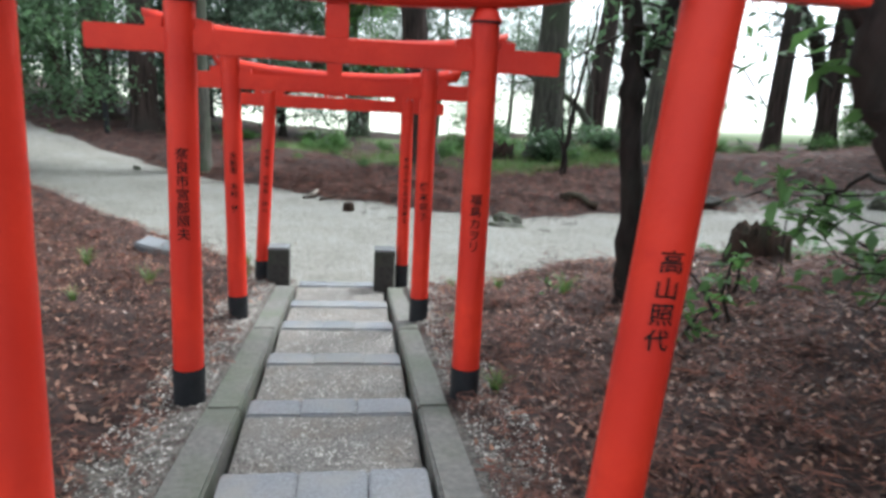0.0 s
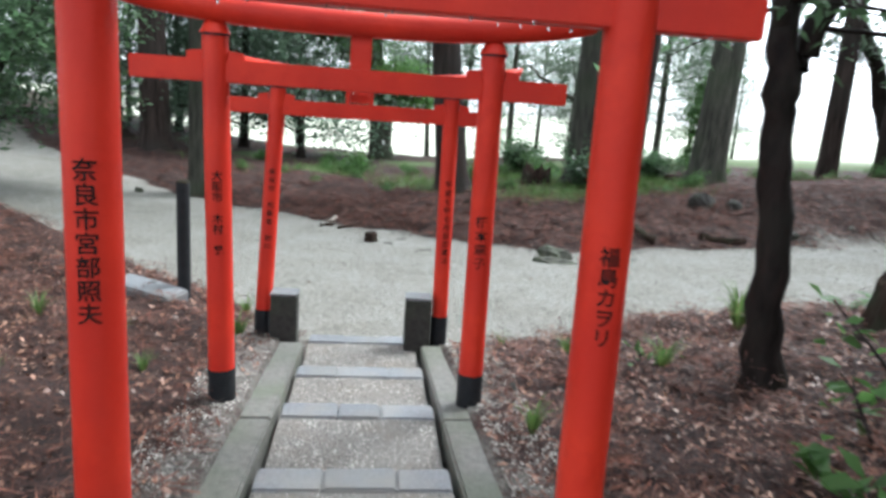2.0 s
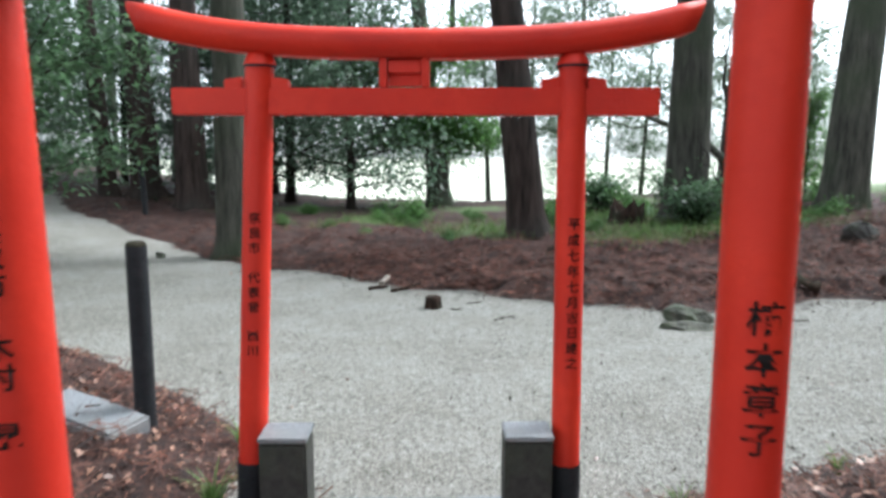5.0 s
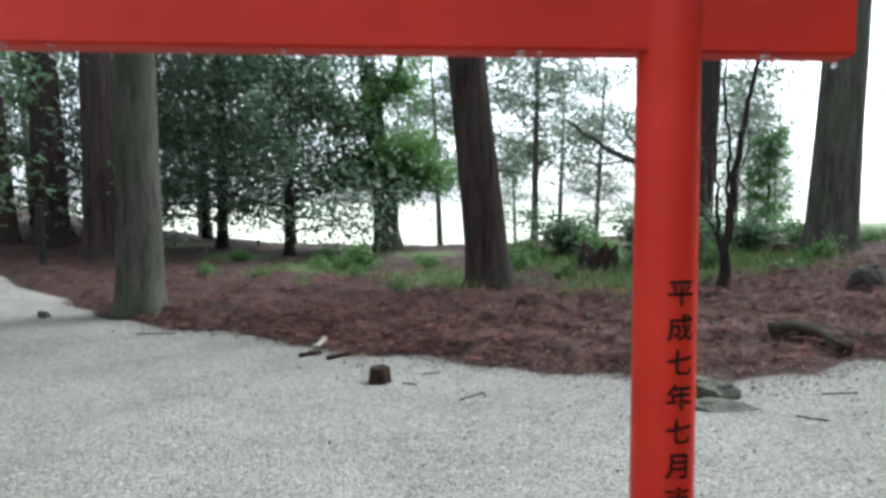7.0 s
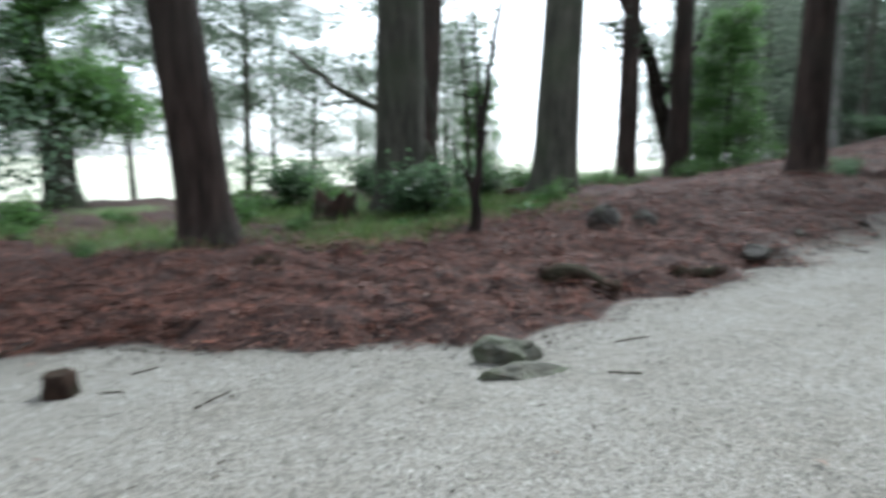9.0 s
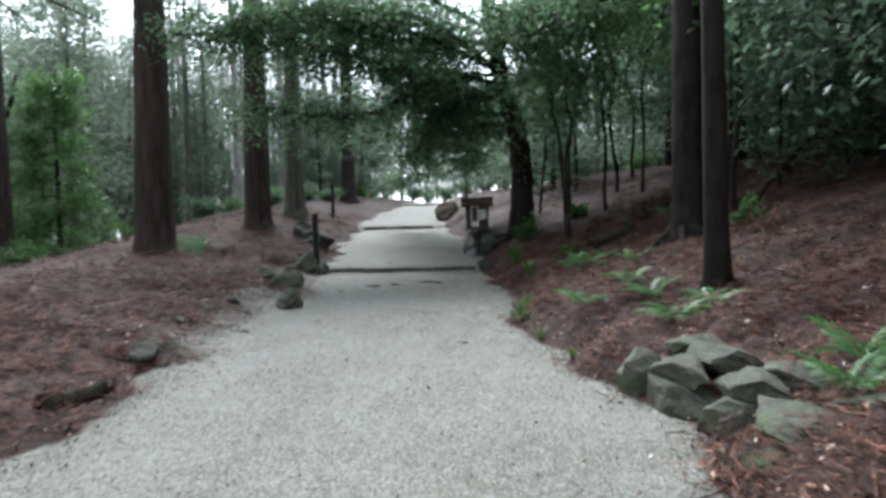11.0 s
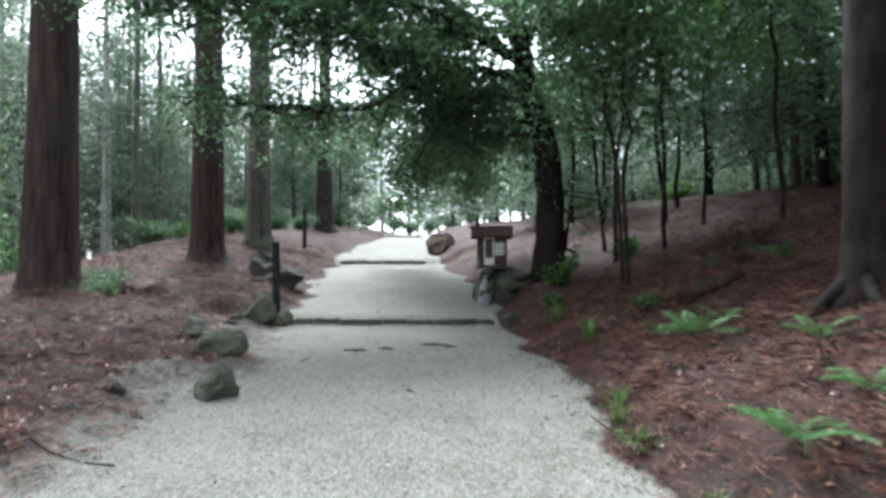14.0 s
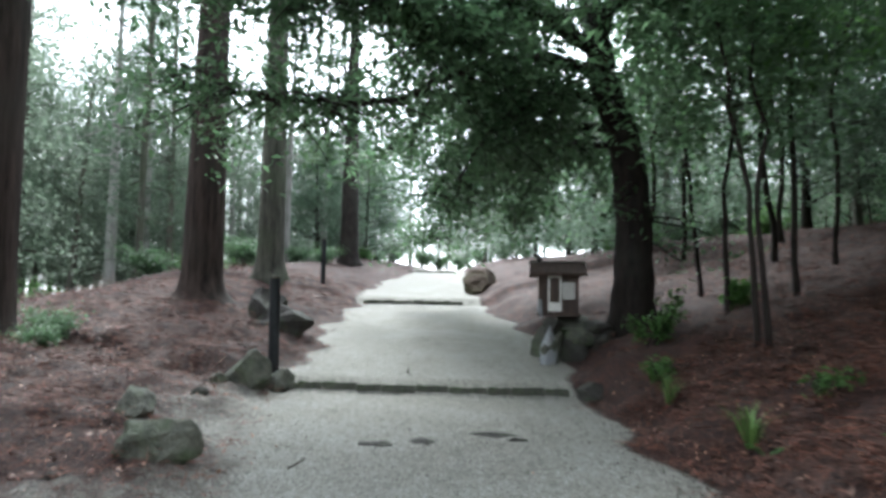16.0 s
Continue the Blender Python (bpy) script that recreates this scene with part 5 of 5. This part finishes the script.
for i, (x, y, a, l) in enumerate([(0.5, 12.55, 20, 0.2), (0.25, 12.2, -30, 0.16), (1.3, 12.75, 15, 0.4), (0.8, 11.7, 35, 0.3), (12.45, 11.56, -10, 0.26), (10.0, 8.62, 10, 0.4), (15.9, 11.2, 5, 0.3), (3.3, 10.6, -40, 0.22), (3.9, 11.1, -10, 0.3), (-3.0, 14.9, 10, 0.5), (4.5, 7.75, 110, 0.5), (7.2, 12.5, 100, 0.7), (9.0, 12.35, 85, 0.9), (8.6, 13.0, 60, 1.0), (11.0, 10.2, 30, 0.12), (8.2, 9.2, 70, 0.12), (6.5, 9.4, 20, 0.1), (10.6, 7.2, 30, 0.7)]):
    d = np.array([math.cos(radians(a)), math.sin(radians(a)), 0]) * l / 2
    log("thin dark twig lying on the ground", tuple(np.array([x, y, 0]) - d), tuple(np.array([x, y, 0]) + d), 0.007, 20 + i, None, "twig")


def stump(label, at, r, h, seed, jag=0.2, mat=None):
    """A broken stump with a jagged rim."""
    g = np.random.default_rng(seed)
    n = 40
    a = np.linspace(0, 2 * np.pi, n, endpoint=False)
    rim = h * (1 + jag * (0.8 * np.sin(2 * a + seed) + 0.5 * np.sin(5 * a + 2 * seed) + g.uniform(-0.8, 0.8, n)))
    verts, rows = [], [(-0.1, 1.25), (0.12 * h, 1.12), (0.5 * h, 1.0), (1.0, 0.96)]
    wob = 1 + 0.08 * np.sin(5 * a + seed) + g.uniform(-0.06, 0.06, n)
    for z, k in rows:
        for i in range(n):
            verts.append((math.cos(a[i]) * r * k * wob[i], math.sin(a[i]) * r * k * wob[i], rim[i] if z == 1.0 else z))
    for k, drop in ((0.72, 0.25), (0.3, 0.45)):
        for i in range(n):
            verts.append((math.cos(a[i]) * r * k, math.sin(a[i]) * r * k, rim[i] * (1 - drop) if jag > 0.1 else h * (1 - 0.02 * k)))
    faces = [(q * n + i, q * n + (i + 1) % n, (q + 1) * n + (i + 1) % n, (q + 1) * n + i) for q in range(5) for i in range(n)]
    me = fast_mesh("stump", np.array(verts), np.array(faces), mat or DEADWOOD)
    bm = bmesh.new()
    bm.from_mesh(me)
    bm.verts.ensure_lookup_table()
    bm.faces.new([bm.verts[5 * n + i] for i in range(n)])
    bm.to_mesh(me)
    bm.free()
    ob = new("tree_stump", me)
    ob.matrix_basis = pose(at[0], at[1], float(land(*at)[0]) - 0.02, 0, 0, seed * 40)
    return tagged(ob, label, "stump", "dead wood")


stump("jagged rotten dark stump beside the gravel", (4.2, 6.1), 0.28, 0.38, 1, 0.16)
stump("small dark sawn stump standing in gravel", (-0.04, 12.35), 0.1, 0.17, 2, 0.03)
stump("small dark rotten stump in cedar needles", (1.95, 14.5), 0.16, 0.2, 3, 0.14)
stump("grey splintered stump on the slope", (14.2, 6.05), 0.24, 0.24, 4, 0.16, DEADWOOD)
stump("grey splintered stump on the slope", (14.9, 5.4), 0.2, 0.26, 5, 0.18, DEADWOOD)
stump("dark low stump among shrubs", (4.1, 18.0), 0.35, 0.4, 6, 0.3)


def roots():
    """Surface roots of the slope's cedar."""
    for i, (a, l) in enumerate([(200, 0.9), (240, 0.7), (290, 0.8), (160, 0.6), (100, 0.7)]):
        d = np.array([math.cos(radians(a)), math.sin(radians(a))])
        s = np.linspace(0.18, l, 7)
        p = np.array([[10.95 + d[0] * q, 6.0 + d[1] * q + 0.05 * math.sin(6 * q), 0] for q in s])
        p[:, 2] = [float(land(q[0], q[1])[0]) for q in p]
        p[:, 2] += np.linspace(0.2, -0.03, 7) * np.linspace(1, 0.6, 7)
        v, f = tube(p - p[0], np.linspace(0.09, 0.02, 7), 8, 0.08, i)
        ob = new("tree_root", fast_mesh("tree_root", v, f, DARKBARK, True))
        ob.location = p[0]
        tagged(ob, "dark surface root spreading over needles", "root", "roots of the slope cedar")


roots()

# ---- ferns, grass tufts, seedlings ----
def frond(length, seed):
    """One fern frond along +x: an arching stalk with tapering leaflets."""
    g = np.random.default_rng(seed)
    n = 22
    u = np.linspace(0, 1, n)
    line = np.stack([length * u * 0.92, 0.04 * length * np.sin(2 * u), length * (0.55 * u - 0.62 * u * u)], 1)
    v, f = tube(line, np.linspace(0.004, 0.0015, n), 4)
    vs, fs, k = [v], [f], len(v)
    for i in range(2, n):
        w = length * 0.24 * math.sin(math.pi * min(1, 0.12 + u[i] * 0.9)) ** 0.8 * (1 - 0.35 * u[i])
        for s in (-1, 1):
            p, q = line[i], length / n * 0.42
            tip = p + np.array([w * 0.35, s * w, -0.25 * w + g.normal(0, 0.01)])
            mid = (p + tip) / 2
            vs.append(np.array([p, mid + [q, 0, 0.012], tip, mid - [q, 0, -0.012]]))
            fs.append(np.array([[k, k + 1, k + 2, k + 3]]))
            k += 4
    return fast_mesh("frond", np.concatenate(vs), np.concatenate(fs), FERNLEAF)


def ferns():
    shapes = [frond(0.55, i) for i in range(4)]
    def plant(at, n, size, seed):
        g = random.Random(seed)
        t = thing("fern", "bright green fern with arching fronds in brown needles", "fern", (at[0], at[1], float(land(*at)[0]) - 0.01), 0, "ferns on the slope")
        t.scale = (size * 0.8,) * 3
        for i in range(n):
            ob = hang("frond", shapes[i % 4], t)
            ob.matrix_basis = pose(0, 0, 0.01, g.uniform(-15, 15), g.uniform(-38, -8), i * 360 / n + g.uniform(-25, 25))
    for i, (x, y, n, s) in enumerate([(8.45, 7.85, 7, 1.0), (8.2, 7.15, 6, 0.95), (7.15, 7.2, 7, 1.0), (7.35, 6.8, 6, 0.9), (11.25, 7.45, 8, 1.15), (8.7, 7.3, 5, 0.9), (11.6, 7.1, 5, 0.8), (9.9, 7.0, 4, 0.8),
                                      (12.4, 8.2, 3, 0.5), (11.5, 7.7, 4, 0.7), (4.2, 6.2 + 0.6, 4, 0.7), (13.4, 5.6, 6, 1.1), (5.2, 6.6, 7, 1.1), (4.8, 6.9, 6, 1.0), (6.5, 15.8, 6, 0.9), (7.2, 16.2, 6, 0.9), (4.6, 16.2, 5, 0.9)]):
        plant((x, y), n, s, i)


ferns()


def tufts():
    def blades(n, h, seed):
        g = np.random.default_rng(seed)
        vs, fs = [], []
        for i in range(n):
            a, lean = g.uniform(0, 6.28), g.uniform(0.2, 0.9)
            d, s = np.array([math.cos(a), math.sin(a), 0]), np.array([-math.sin(a), math.cos(a), 0]) * 0.006
            hh = h * g.uniform(0.5, 1.1)
            p0 = d * 0.02
            p1 = p0 + d * hh * lean * 0.35 + [0, 0, hh * 0.6]
            p2 = p1 + d * hh * lean * 0.6 + [0, 0, hh * 0.22]
            k = len(vs)
            vs += [p0 - s, p0 + s, p1 + s * 0.8, p1 - s * 0.8, p2 + s * 0.1, p2 - s * 0.1]
            fs += [(k, k + 1, k + 2, k + 3), (k + 3, k + 2, k + 4, k + 5)]
        return fast_mesh("grass_tuft", np.array(vs), np.array(fs), GRASSBLADE)
    shapes = [blades(46, 0.34, i) for i in range(3)]
    for i, (x, y, k) in enumerate([(-1.93, 6.45, 0.7), (-1.6, 6.1, 0.5), (-2.3, 5.6, 0.5), (-1.3, 8.3, 0.7), (0.92, 5.0, 0.7), (0.95, 3.75, 0.6), (1.6, 6.6, 0.6), (2.2, 7.6, 0.5), (3.0, 7.7, 0.5), (2.1, 5.9, 0.8), (12.55, 8.25, 1.1), (14.0, 8.45, 0.9), (9.9, 8.5, 0.8), (10.3, 8.4, 0.7), (8.3, 8.35, 0.6), (14.3, 8.4, 0.7), (7.4, 8.1, 0.5), (-1.2, 7.4, 0.8), (-2.7, 7.0, 0.7), (3.1, 6.65, 1.4), (1.2, 7.3, 0.6)]):
        ob = new("grass_tuft", shapes[i % 3])
        ob.matrix_basis = pose(x, y, float(land(x, y)[0]) - 0.01, 0, 0, i * 77)
        ob.scale = (k, k, k)
        tagged(ob, "tuft of fresh green grass in dead leaves", "grass", "grass tufts")


tufts()
for i, (x, y, w, h, st, per, ls) in enumerate([(2.12, 4.0, 0.2, 0.32, 2, 1, 0.14), (2.4, 4.3, 0.3, 0.5, 2, 1, 0.13), (2.9, 4.5, 0.4, 0.9, 2, 1, 0.13), (3.3, 5.0, 0.4, 0.8, 2, 1, 0.12), (1.7, 3.3, 0.15, 0.2, 2, 1, 0.09), (2.0, 5.9, 0.16, 0.2, 2, 1, 0.08), (15.75, 8.2, 0.35, 0.8, 5, 7, 0.09), (14.6, 8.35, 0.2, 0.35, 5, 4, 0.08), (16.6, 6.9, 0.4, 0.5, 5, 5, 0.14), (9.3, 8.5, 0.12, 0.15, 3, 2, 0.06), (12.9, 7.5, 0.2, 0.25, 4, 2, 0.08), (10.4, 5.6, 0.2, 0.7, 4, 4, 0.09)]):
    bush("seedling", "young broad-leaved seedling with fresh green leaves", (x, y), (w, h), LIGHTLEAF, 200 + i, st, ls, per, 0.05, "seedlings", None, "seedling", 0.4, 0.5)


# ---- litter, needles, grass blades and pebbles: too many to count ----
def grid_height(x, y):
    """Height of the ground's mesh under x, y."""
    i = np.clip(np.searchsorted(gx, x) - 1, 0, len(gx) - 2)
    j = np.clip(np.searchsorted(gy, y) - 1, 0, len(gy) - 2)
    u, v = (x - gx[i]) / (gx[i + 1] - gx[i]), (y - gy[j]) / (gy[j + 1] - gy[j])
    return (GZ[i, j] * (1 - u) + GZ[i + 1, j] * u) * (1 - v) + (GZ[i, j + 1] * (1 - u) + GZ[i + 1, j + 1] * u) * v


def spots(boxes, g, feather=True):
    xs, ys = [], []
    for n, x0, y0, x1, y1 in boxes:
        soft = 0.14 * min(x1 - x0, y1 - y0) if feather else 0
        xs.append(g.uniform(x0, x1, n) + g.normal(0, 1, n) * soft)
        ys.append(g.uniform(y0, y1, n) + g.normal(0, 1, n) * soft)
    return np.concatenate(xs), np.concatenate(ys)


def on_stair(x, y):
    return (x > -0.82) & (x < 0.65) & (y < 7.4)


def litter_layer():
    g = np.random.default_rng(91)
    # tangles of cedar needles
    x, y = spots([(5200, -4.5, 11.2, 8.5, 15.5), (2200, -6, 13, 9, 18.5), (2600, 8, 11.6, 17, 16), (4400, 6.2, 5, 15, 9.2), (1700, 9, 2, 20, 8), (3400, -6, -1, -0.9, 11), (5200, 0.8, -0.5, 6, 8), (3600, 14.5, 12.8, 26, 18), (900, 9, -3, 24, 6), (500, -9, 5, -3, 15), (2200, 8, 14, 20, 22), (1300, -8, 14, 1, 19), (3400, -1.5, 12.4, 8, 15.5)], g)
    z, gravel, grass = land(x, y)
    clump = np.sin(4.1 * x + 2 * np.sin(2.3 * y)) * np.sin(4.7 * y + 2 * np.sin(2.9 * x))
    keep = (clump > g.uniform(-1.3, 0.6, len(x))) & (gravel < np.clip(0.42 + 0.35 * g.normal(0, 1, len(x)), 0, 0.985)) & ~on_stair(x, y) & (grass < g.uniform(0.3, 1.1, len(x)))
    x, y = x[keep], y[keep]
    n, k = len(x), 17
    cx, cy = np.repeat(x, k) + g.normal(0, 0.07, n * k), np.repeat(y, k) + g.normal(0, 0.07, n * k)
    ok = ~on_stair(cx, cy)
    cx, cy = cx[ok], cy[ok]
    m = len(cx)
    heap = np.repeat(g.gamma(1.1, 0.05, n), k)[ok]
    cz = grid_height(cx, cy) + g.uniform(0.004, 0.035, m) + heap * g.uniform(0.1, 1, m)
    a, tip, l, w = g.uniform(0, 6.28, m), g.normal(0.05, 0.22, m), g.uniform(0.05, 0.15, m), g.uniform(0.0014, 0.0036, m)
    d = np.stack([np.cos(a) * np.cos(tip), np.sin(a) * np.cos(tip), np.sin(tip)], 1)
    s = np.stack([-np.sin(a), np.cos(a), g.normal(0, 0.5, m)], 1) * w[:, None]
    c = np.stack([cx, cy, cz], 1)
    v = np.stack([c - d * l[:, None] / 2 - s, c - d * l[:, None] / 2 + s, c + d * l[:, None] / 2 + s, c + d * l[:, None] / 2 - s], 1).reshape(-1, 3)
    tagged(new("needle_litter", fast_mesh("needle_litter", v, np.arange(4 * m).reshape(-1, 4), LITTER)), "rust-brown fallen cedar needles on the ground", "litter", kind="stuff")
    # dead leaves
    x, y = spots([(7600, -5, 0.5, -0.85, 9.5), (12000, 0.75, 0.5, 5.5, 8), (2200, -4, 11.3, 9, 15.5), (3600, 6, 4, 15, 9), (1500, 7.5, 11.7, 16, 15), (260, -3, 7.6, 12, 12.6)], g)
    z, gravel, grass = land(x, y)
    keep = (gravel < g.uniform(0.2, 1.02, len(x))) & ~on_stair(x, y)
    x, y = x[keep], y[keep]
    pts = np.stack([x, y, grid_height(x, y) + g.uniform(0.006, 0.03, len(x))], 1)
    v, f = leaves_at(pts, 1, 0.0, 0.05, g, 0.0, 0.5, 0.3)
    tagged(new("dead_leaves", fast_mesh("dead_leaves", v, f, DEADLEAF)), "scattered brown dead leaves on the ground", "litter", kind="stuff")


def gravel_debris():
    g = np.random.default_rng(94)
    x, y = spots([(700, -2, 8, 5, 13), (600, 5, 8.5, 14, 12)], g, False)
    keep = land(x, y)[1] > 0.7
    ex = g.uniform(-3.5, 7.5, 1500)
    ey = np.interp(ex, NORTH_X, NORTH_Y) - g.gamma(1.2, 0.22, 1500) + 0.15
    sx = g.uniform(1.2, 14, 1000)
    sy = np.interp(sx, SOUTH_X, SOUTH_Y) + g.gamma(1.2, 0.16, 1000) - 0.15
    x, y = np.concatenate([x[keep], ex, sx]), np.concatenate([y[keep], ey, sy])
    v, f = leaves_at(np.stack([x, y, grid_height(x, y) + 0.012], 1), 1, 0.0, 0.036, g, 0.0, 0.3, 0.2)
    tagged(new("path_debris", fast_mesh("path_debris", v, f, DEADWOOD)), "tiny dark bark flakes scattered on gravel", "litter", kind="stuff")


def grass_layer():
    g = np.random.default_rng(92)
    x, y = spots([(9000, -5, 13.5, 9, 21), (5000, 2.5, 15, 8, 20), (700, 1, 6.6, 4, 8)], g)
    z, gravel, grass = land(x, y)
    keep = g.uniform(0.15, 0.8, len(x)) < grass + 0.25 * ((x > 3) & (x < 7.5) & (y > 15.2))
    x, y = np.repeat(x[keep], 3), np.repeat(y[keep], 3)
    m = len(x)
    x, y = x + g.normal(0, 0.05, m), y + g.normal(0, 0.05, m)
    a, h = g.uniform(0, 6.28, m), g.uniform(0.06, 0.22, m)
    p = np.stack([x, y, grid_height(x, y) - 0.01], 1)
    s = np.stack([-np.sin(a), np.cos(a), np.zeros(m)], 1) * 0.007
    d = np.stack([np.cos(a) * g.uniform(0.2, 0.9, m), np.sin(a) * g.uniform(0.2, 0.9, m), np.ones(m)], 1) * h[:, None]
    v = np.stack([p - s, p + s, p + d + s * 0.2, p + d - s * 0.2], 1).reshape(-1, 3)
    tagged(new("bank_grass", fast_mesh("bank_grass", v, np.arange(4 * m).reshape(-1, 4), GRASSBLADE)), "short fresh grass growing through the litter", "grass", kind="stuff")


def pebbles():
    g = np.random.default_rng(93)
    x, y = spots([(15000, -2.5, 7.7, 4, 13), (14000, 4, 7.6, 9, 12.5), (6000, 9, 8.5, 14, 12.5)], g)
    z, gravel, grass = land(x, y)
    keep = (gravel > 0.6) & ~on_stair(x, y)
    x, y = x[keep], y[keep]
    z = grid_height(x, y)
    tx, ty = g.uniform(-0.56, 0.38, 20000), g.uniform(-0.5, 7.4, 20000)
    tz = np.full(len(tx), np.nan)
    for i, (ny, nz) in enumerate(NOSES):
        start, depth = (NOSES[i - 1][0] if i else ny - 1), (0.32 if i == 4 else 0.2)
        tz[(ty > start + 0.02) & (ty < ny - depth - 0.02)] = nz - 0.014
    ok = ~np.isnan(tz)
    bx, by = spots([(5000, -1.2, 0.5, -0.82, 8), (5000, 0.66, 0.5, 1.05, 8)], g, False)
    def stones(name, label, x, y, z, mat):
        n = len(x)
        r = g.uniform(0.005, 0.012, n)
        a = g.uniform(0, 6.28, n)
        off = np.array([[1, 0, 0], [0, 1, 0], [-1, 0, 0], [0, -1, 0], [0, 0, 0.75], [0, 0, -0.6]])
        co, si = np.cos(a)[:, None], np.sin(a)[:, None]
        jit = off[None] * g.uniform(0.6, 1.3, (n, 6, 1))
        px, py = jit[:, :, 0] * co - jit[:, :, 1] * si, jit[:, :, 0] * si + jit[:, :, 1] * co
        v = np.stack([px * r[:, None] + x[:, None], py * r[:, None] + y[:, None], jit[:, :, 2] * r[:, None] + z[:, None] + 0.002], -1).reshape(-1, 3)
        base = np.array([[0, 1, 4], [1, 2, 4], [2, 3, 4], [3, 0, 4]])
        f = (np.arange(n)[:, None, None] * 6 + base[None]).reshape(-1, 3)
        tagged(new(name, fast_mesh(name, v, f, mat)), label, "gravel", kind="stuff")
    stones("path_gravel", "pale crushed gravel on the path", x, y, z, PEBBLE)
    stones("stair_gravel", "brownish grey gravel on the stair's treads", np.concatenate([tx[ok], bx]), np.concatenate([ty[ok], by]), np.concatenate([tz[ok], grid_height(bx, by)]), TREADSTONE)


TREADSTONE = material("tread_pebble", [(0.22, 0.20, 0.18), (0.44, 0.41, 0.37)], 6, 0.75, 0.2, 60, per="island", spread=0.6)
litter_layer()
gravel_debris()
grass_layer()
pebbles()
